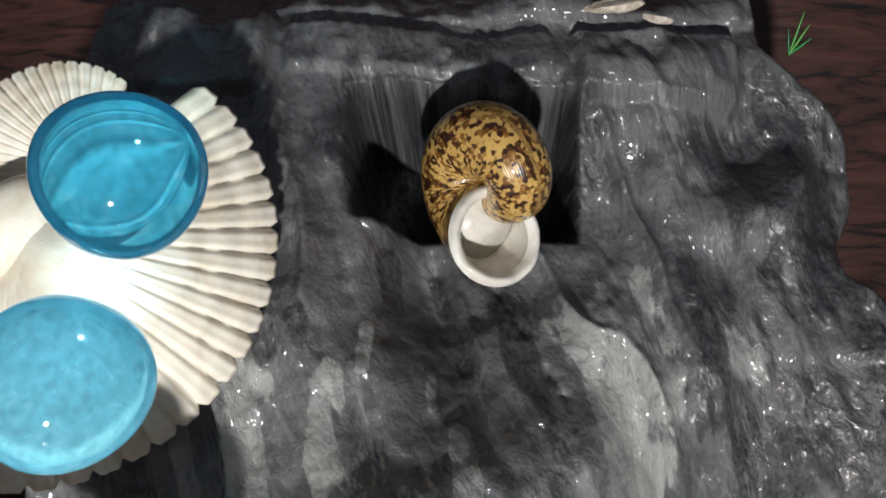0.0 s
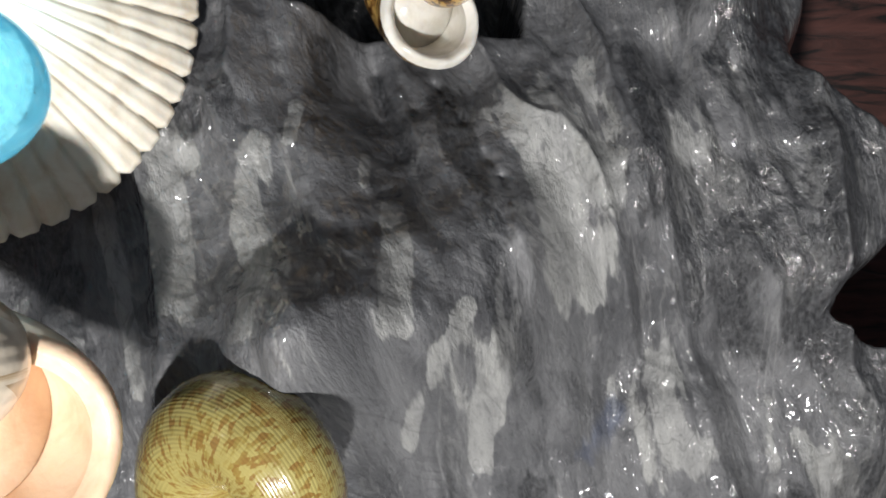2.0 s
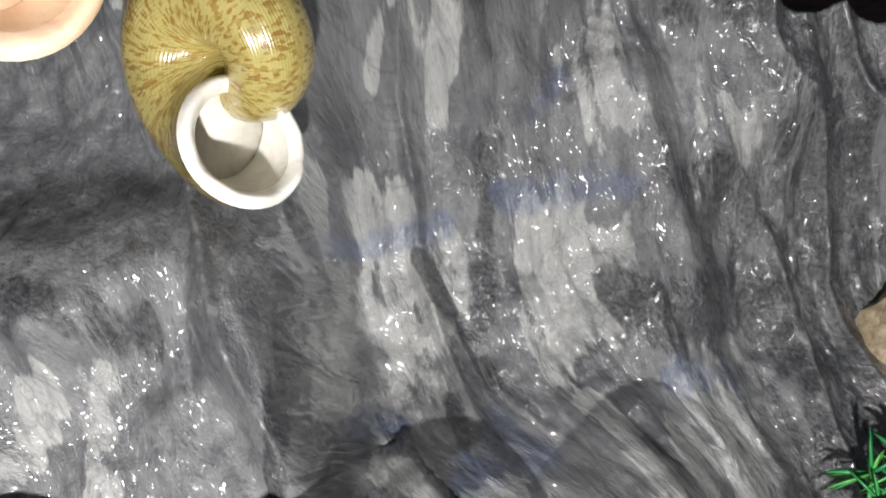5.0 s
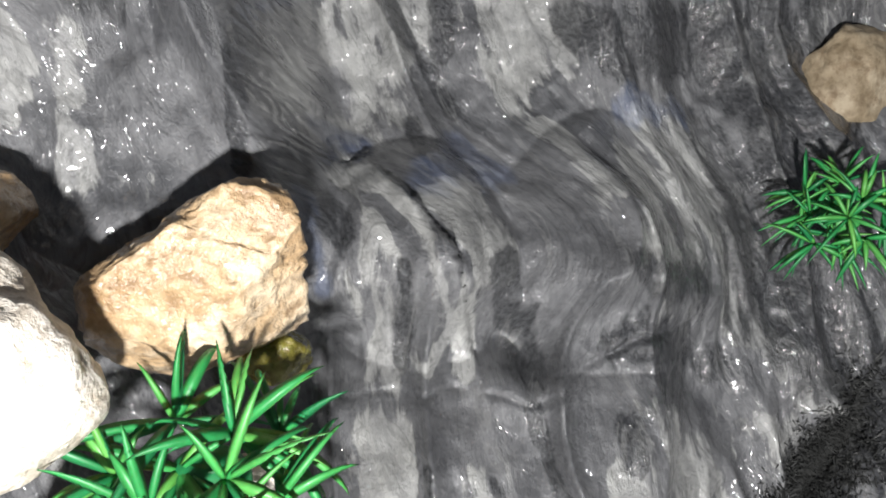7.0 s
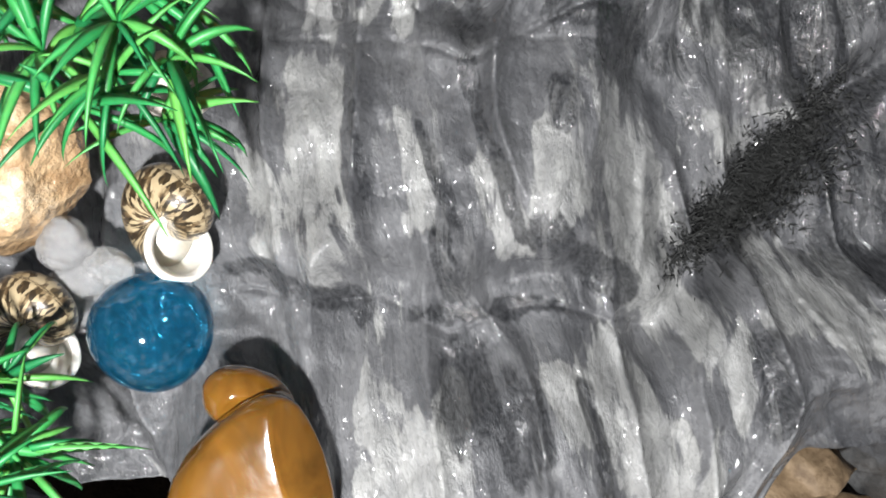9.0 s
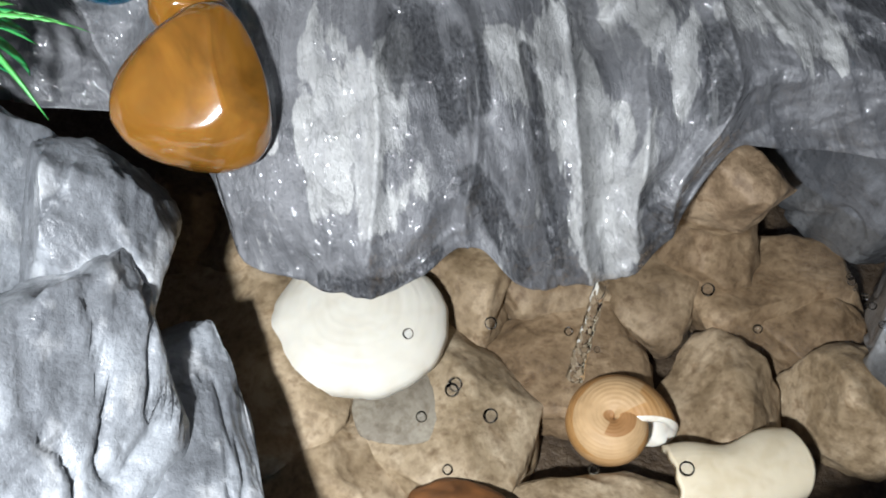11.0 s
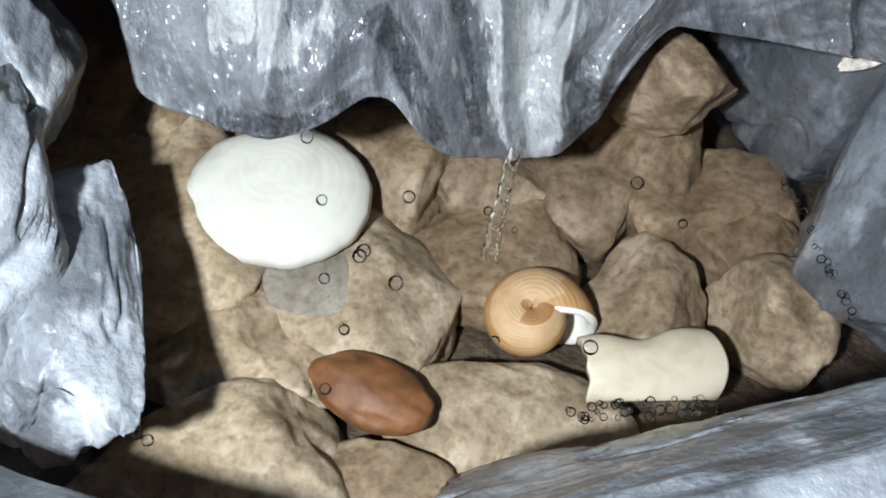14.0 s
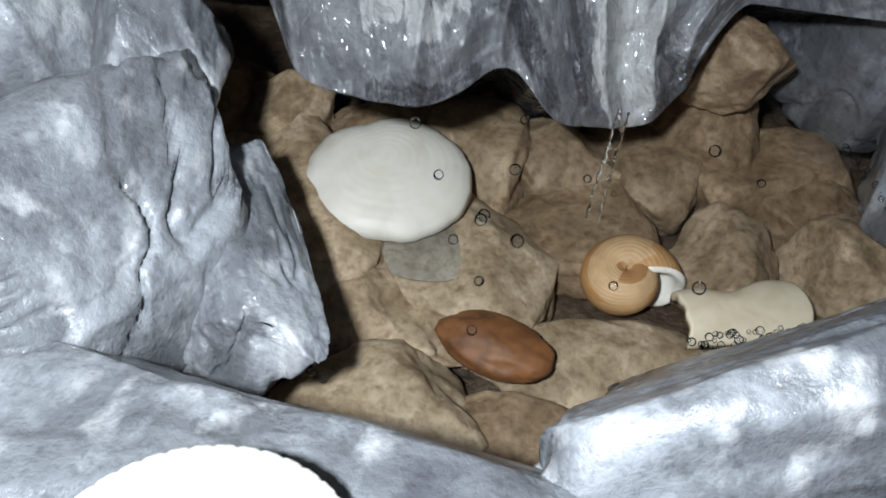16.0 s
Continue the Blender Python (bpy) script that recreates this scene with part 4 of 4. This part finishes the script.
def shell_fragment(m):
    """A bent piece of a thick shell: cut straight at one end, hollowed along its upper edge, finely ridged."""
    root = thing("shell_fragment", m, "cream broken shell piece with fine ridges under water", "shell")
    nu, nv = 60, 26
    U, V = np.meshgrid(np.linspace(-1, 1, nu), np.linspace(-1, 1, nv))
    top = 0.0095 - 0.003 * np.exp(-(((U + 0.15) / 0.4) ** 2)) + 0.001 * U
    x = 0.0175 * (U - 0.13 * np.clip(U, 0, 1) ** 3 * V**2) + 0.0003 * np.sin(9 * V) * smooth(-0.8, -1.0, U)
    y = np.where(V > 0, V * top, V * 0.0095 * (1 - 0.12 * U**2))
    z = 0.0065 * np.sqrt(np.clip(1 - 0.8 * V**2 - 0.25 * U**2, 0, 1)) + 0.00018 * np.sin(V * 42) * smooth(0.3, -0.6, U)
    P = np.stack([x, y, z], -1).reshape(-1, 3)
    Q = np.stack([x * 0.97, y * 0.9, z - 0.0035], -1).reshape(-1, 3)
    n, f = len(P), sheet(nu, nv)
    ring = [i for i in range(nu)] + [r * nu + nu - 1 for r in range(1, nv)] + [(nv - 1) * nu + i for i in range(nu - 2, -1, -1)] + [r * nu for r in range(nv - 2, 0, -1)]
    faces = [tuple(q) for q in f] + [tuple(n + q[::-1]) for q in f] + [(ring[i], n + ring[i], n + ring[(i + 1) % len(ring)], ring[(i + 1) % len(ring)]) for i in range(len(ring))]
    link_mesh("valve", np.concatenate([P, Q]), faces, CREAM_SHELL, root)


shell_fragment(pose(0.1365, -0.0165, 0.0135, 6, 0, 12))
# a thin flat grey patch just in front of the clam
stone("grey_flake", (0.0515, -0.010, 0.0165), (0.026, 0.024, 0.004), (0, 0, 30), GREY_PATCH, "flat grey patch under the white shell", seed=91, facets=6, cut=0.7, lump=0.06, grain=0.02)
stone("red_brown_pebble", (0.071, -0.037, 0.015), (0.030, 0.018, 0.012), (0, 0, -14), RED_BROWN, "smooth red-brown pebble under water", "pebble", seed=82, facets=0, cut=0.85, lump=0.13, grain=0.004)


def clam(m, w, d, high):
    root = thing("clam_shell", m, "white clam shell lying dome up in the pond", "shell")
    na, nr = 72, 26
    A, Rr = np.meshgrid(np.linspace(0, 2 * math.pi, na, endpoint=False), np.linspace(0, 1, nr))
    rim = 1.03 + 0.06 * np.cos(A - 0.5) - 0.09 * np.exp(-(((A - 1.75) / 0.3) ** 2)) - 0.05 * np.exp(-(((A - 3.3) / 0.12) ** 2)) - 0.04 * np.exp(-(((A - 4.5) / 0.2) ** 2)) + 0.008 * np.sin(7 * A) + 0.006 * np.sin(17 * A + 1) + 0.004 * np.sin(31 * A)
    off = 0.2 * (1 - Rr)
    x, y = w * (Rr * rim * np.cos(A)), d * (Rr * rim * np.sin(A) + off)
    z = high * np.sqrt(np.clip(1 - Rr**2.2, 0, 1)) + 0.00012 * np.sin(Rr * 60)
    P = np.stack([x, y, z], -1).reshape(-1, 3)
    n = len(P)
    Q = P * np.array([0.97, 0.97, 0.9]) - np.array([0, 0, 0.0006])
    f = sheet(na, nr, True)
    e = (nr - 1) * na
    faces = [tuple(q) for q in f] + [tuple(n + q[::-1]) for q in f] + [(e + i, e + (i + 1) % na, n + e + (i + 1) % na, n + e + i) for i in range(na)]
    link_mesh("valve", np.concatenate([P, Q]), faces, WHITE_SHELL, root)


clam(pose(0.0372, 0.0085, 0.0225, 8, 0, 18), 0.0228, 0.0208, 0.0075)


# ---- small things and water ----
def chip(place, dims, turn, seed, label):
    stone("stone_chip", place, dims, turn, WHITE_STONE, label, "chip", seed=seed, group="pale chips", sub=3, facets=8, cut=0.6)


chip((0.0620, 0.1860, 0.3456), (0.0034, 0.003, 0.006), (0, 20, 0), 101, "small pale chip stuck to the rock")
chip((0.0773, 0.1570, 0.3106), (0.0045, 0.003, 0.008), (0, -35, 0), 102, "pale pointed chip stuck to the rock edge")
chip((0.0338, 0.1740, 0.3790), (0.014, 0.004, 0.003), (0, -5, 0), 103, "long white chip on the rock's top edge")
chip((0.0440, 0.1735, 0.3765), (0.009, 0.004, 0.002), (0, 8, 0), 104, "thin white chip on the rock's top edge")
chip((0.1724, 0.0440, 0.0690), (0.015, 0.006, 0.005), (0, -20, 20), 105, "white stone chip on the wet rock")


def sprig():
    root = thing("moss_sprig", facing((0.080, 0.200, 0.370), EYE_TOP), "tiny green plastic sprig at the rock's edge", "plant")
    for k, (a, L) in enumerate(((60, 0.008), (75, 0.010), (40, 0.006), (95, 0.006))):
        d = Vector((math.cos(radians(a)), -0.2, math.sin(radians(a))))
        side = Vector((d.z, 0, -d.x)) * 0.0006
        pts = []
        for t in (0, 0.35, 0.7, 1):
            c = d * L * t
            w = 0.3 + 1.2 * t if t < 0.7 else 1.4 * (1 - t) + 0.1
            pts += [c - side * w, c + side * w + Vector((0, 0.0003, 0)), c + Vector((0, -0.0004, 0))]
        faces = [(3 * i + j, 3 * i + (j + 1) % 3, 3 * i + 3 + (j + 1) % 3, 3 * i + 3 + j) for i in range(3) for j in range(3)]
        link_mesh("leaf", pts, faces + [(0, 1, 2), (11, 10, 9)], GRASS, root)


sprig()

FILM = water_material("water_film", (0.98, 0.99, 1.0), 300, 0.3)


def falling_water(x, y, top, r, seed, label):
    nu, nv = 20, 40
    A, V = np.meshgrid(np.linspace(0, 2 * math.pi, nu, endpoint=False), np.linspace(0, 1, nv))
    a, v = A.ravel(), V.ravel()
    rr = r * (0.5 + 0.9 * fbm(np.stack([np.cos(a), np.sin(a), v * 14], -1) * 1.3, 3, seed)) * (1 + 0.5 * v)
    P = np.stack([x + rr * np.cos(a), y - 0.004 * v + rr * np.sin(a), top + (0.034 - top) * v], -1)
    ob = link_mesh("falling_water", P, sheet(nu, nv, True), FILM)
    ob.visible_shadow = False
    tagged(ob, label, "water", "falling water")


falling_water(0.092, -0.003, 0.066, 0.0014, 8, "clear water falling off the rock lip into the pond")


def bubbles():
    rng = np.random.RandomState(7)
    spots = []
    for k in range(46):
        t = rng.uniform(0, 1)
        spots.append((0.008 + 0.024 * t + rng.uniform(0, 0.0025), -0.018 - 0.05 * t, rng.uniform(0.0005, 0.0013)))
    for k in range(34):
        t = rng.uniform(0, 1)
        spots.append((0.166 + 0.012 * t - rng.uniform(0, 0.002), 0.032 - 0.042 * t, rng.uniform(0.0005, 0.0012)))
    for k in range(44):
        t = rng.uniform(-1, 1)
        spots.append((0.127 + 0.016 * t, -0.0415 + 0.004 * t + rng.uniform(-0.002, 0.002), rng.uniform(0.0005, 0.0012)))
    for k in range(16):
        spots.append((rng.uniform(0.03, 0.15), rng.uniform(-0.05, 0.025), rng.uniform(0.0007, 0.0018)))
    bm = bmesh.new()
    for x, y, r in spots:
        bmesh.ops.create_icosphere(bm, subdivisions=2, radius=r, matrix=Matrix.Translation((x, y, 0.037 + 0.3 * r)))
    ob = part("foam_bubbles", bm, STREAM, None)
    ob.visible_shadow = False
    tagged(ob, "small clear air bubbles floating on the pond", "bubbles", kind="stuff")


bubbles()


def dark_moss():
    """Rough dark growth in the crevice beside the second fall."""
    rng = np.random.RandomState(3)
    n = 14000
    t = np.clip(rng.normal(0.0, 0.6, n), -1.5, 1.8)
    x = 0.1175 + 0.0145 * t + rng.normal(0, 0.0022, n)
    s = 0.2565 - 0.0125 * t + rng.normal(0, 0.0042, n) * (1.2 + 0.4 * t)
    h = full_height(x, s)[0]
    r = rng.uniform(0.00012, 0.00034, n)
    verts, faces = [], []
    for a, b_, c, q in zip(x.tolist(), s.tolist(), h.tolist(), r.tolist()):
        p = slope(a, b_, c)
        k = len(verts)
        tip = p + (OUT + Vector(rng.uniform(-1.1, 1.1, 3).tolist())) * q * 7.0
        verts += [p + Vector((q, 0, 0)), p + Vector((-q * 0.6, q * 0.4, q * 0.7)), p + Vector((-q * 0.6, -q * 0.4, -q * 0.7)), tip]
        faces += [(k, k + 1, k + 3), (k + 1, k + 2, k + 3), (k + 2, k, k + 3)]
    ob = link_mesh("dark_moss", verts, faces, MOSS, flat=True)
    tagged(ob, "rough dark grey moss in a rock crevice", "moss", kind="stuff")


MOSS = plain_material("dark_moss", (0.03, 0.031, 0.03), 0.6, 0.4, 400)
dark_moss()
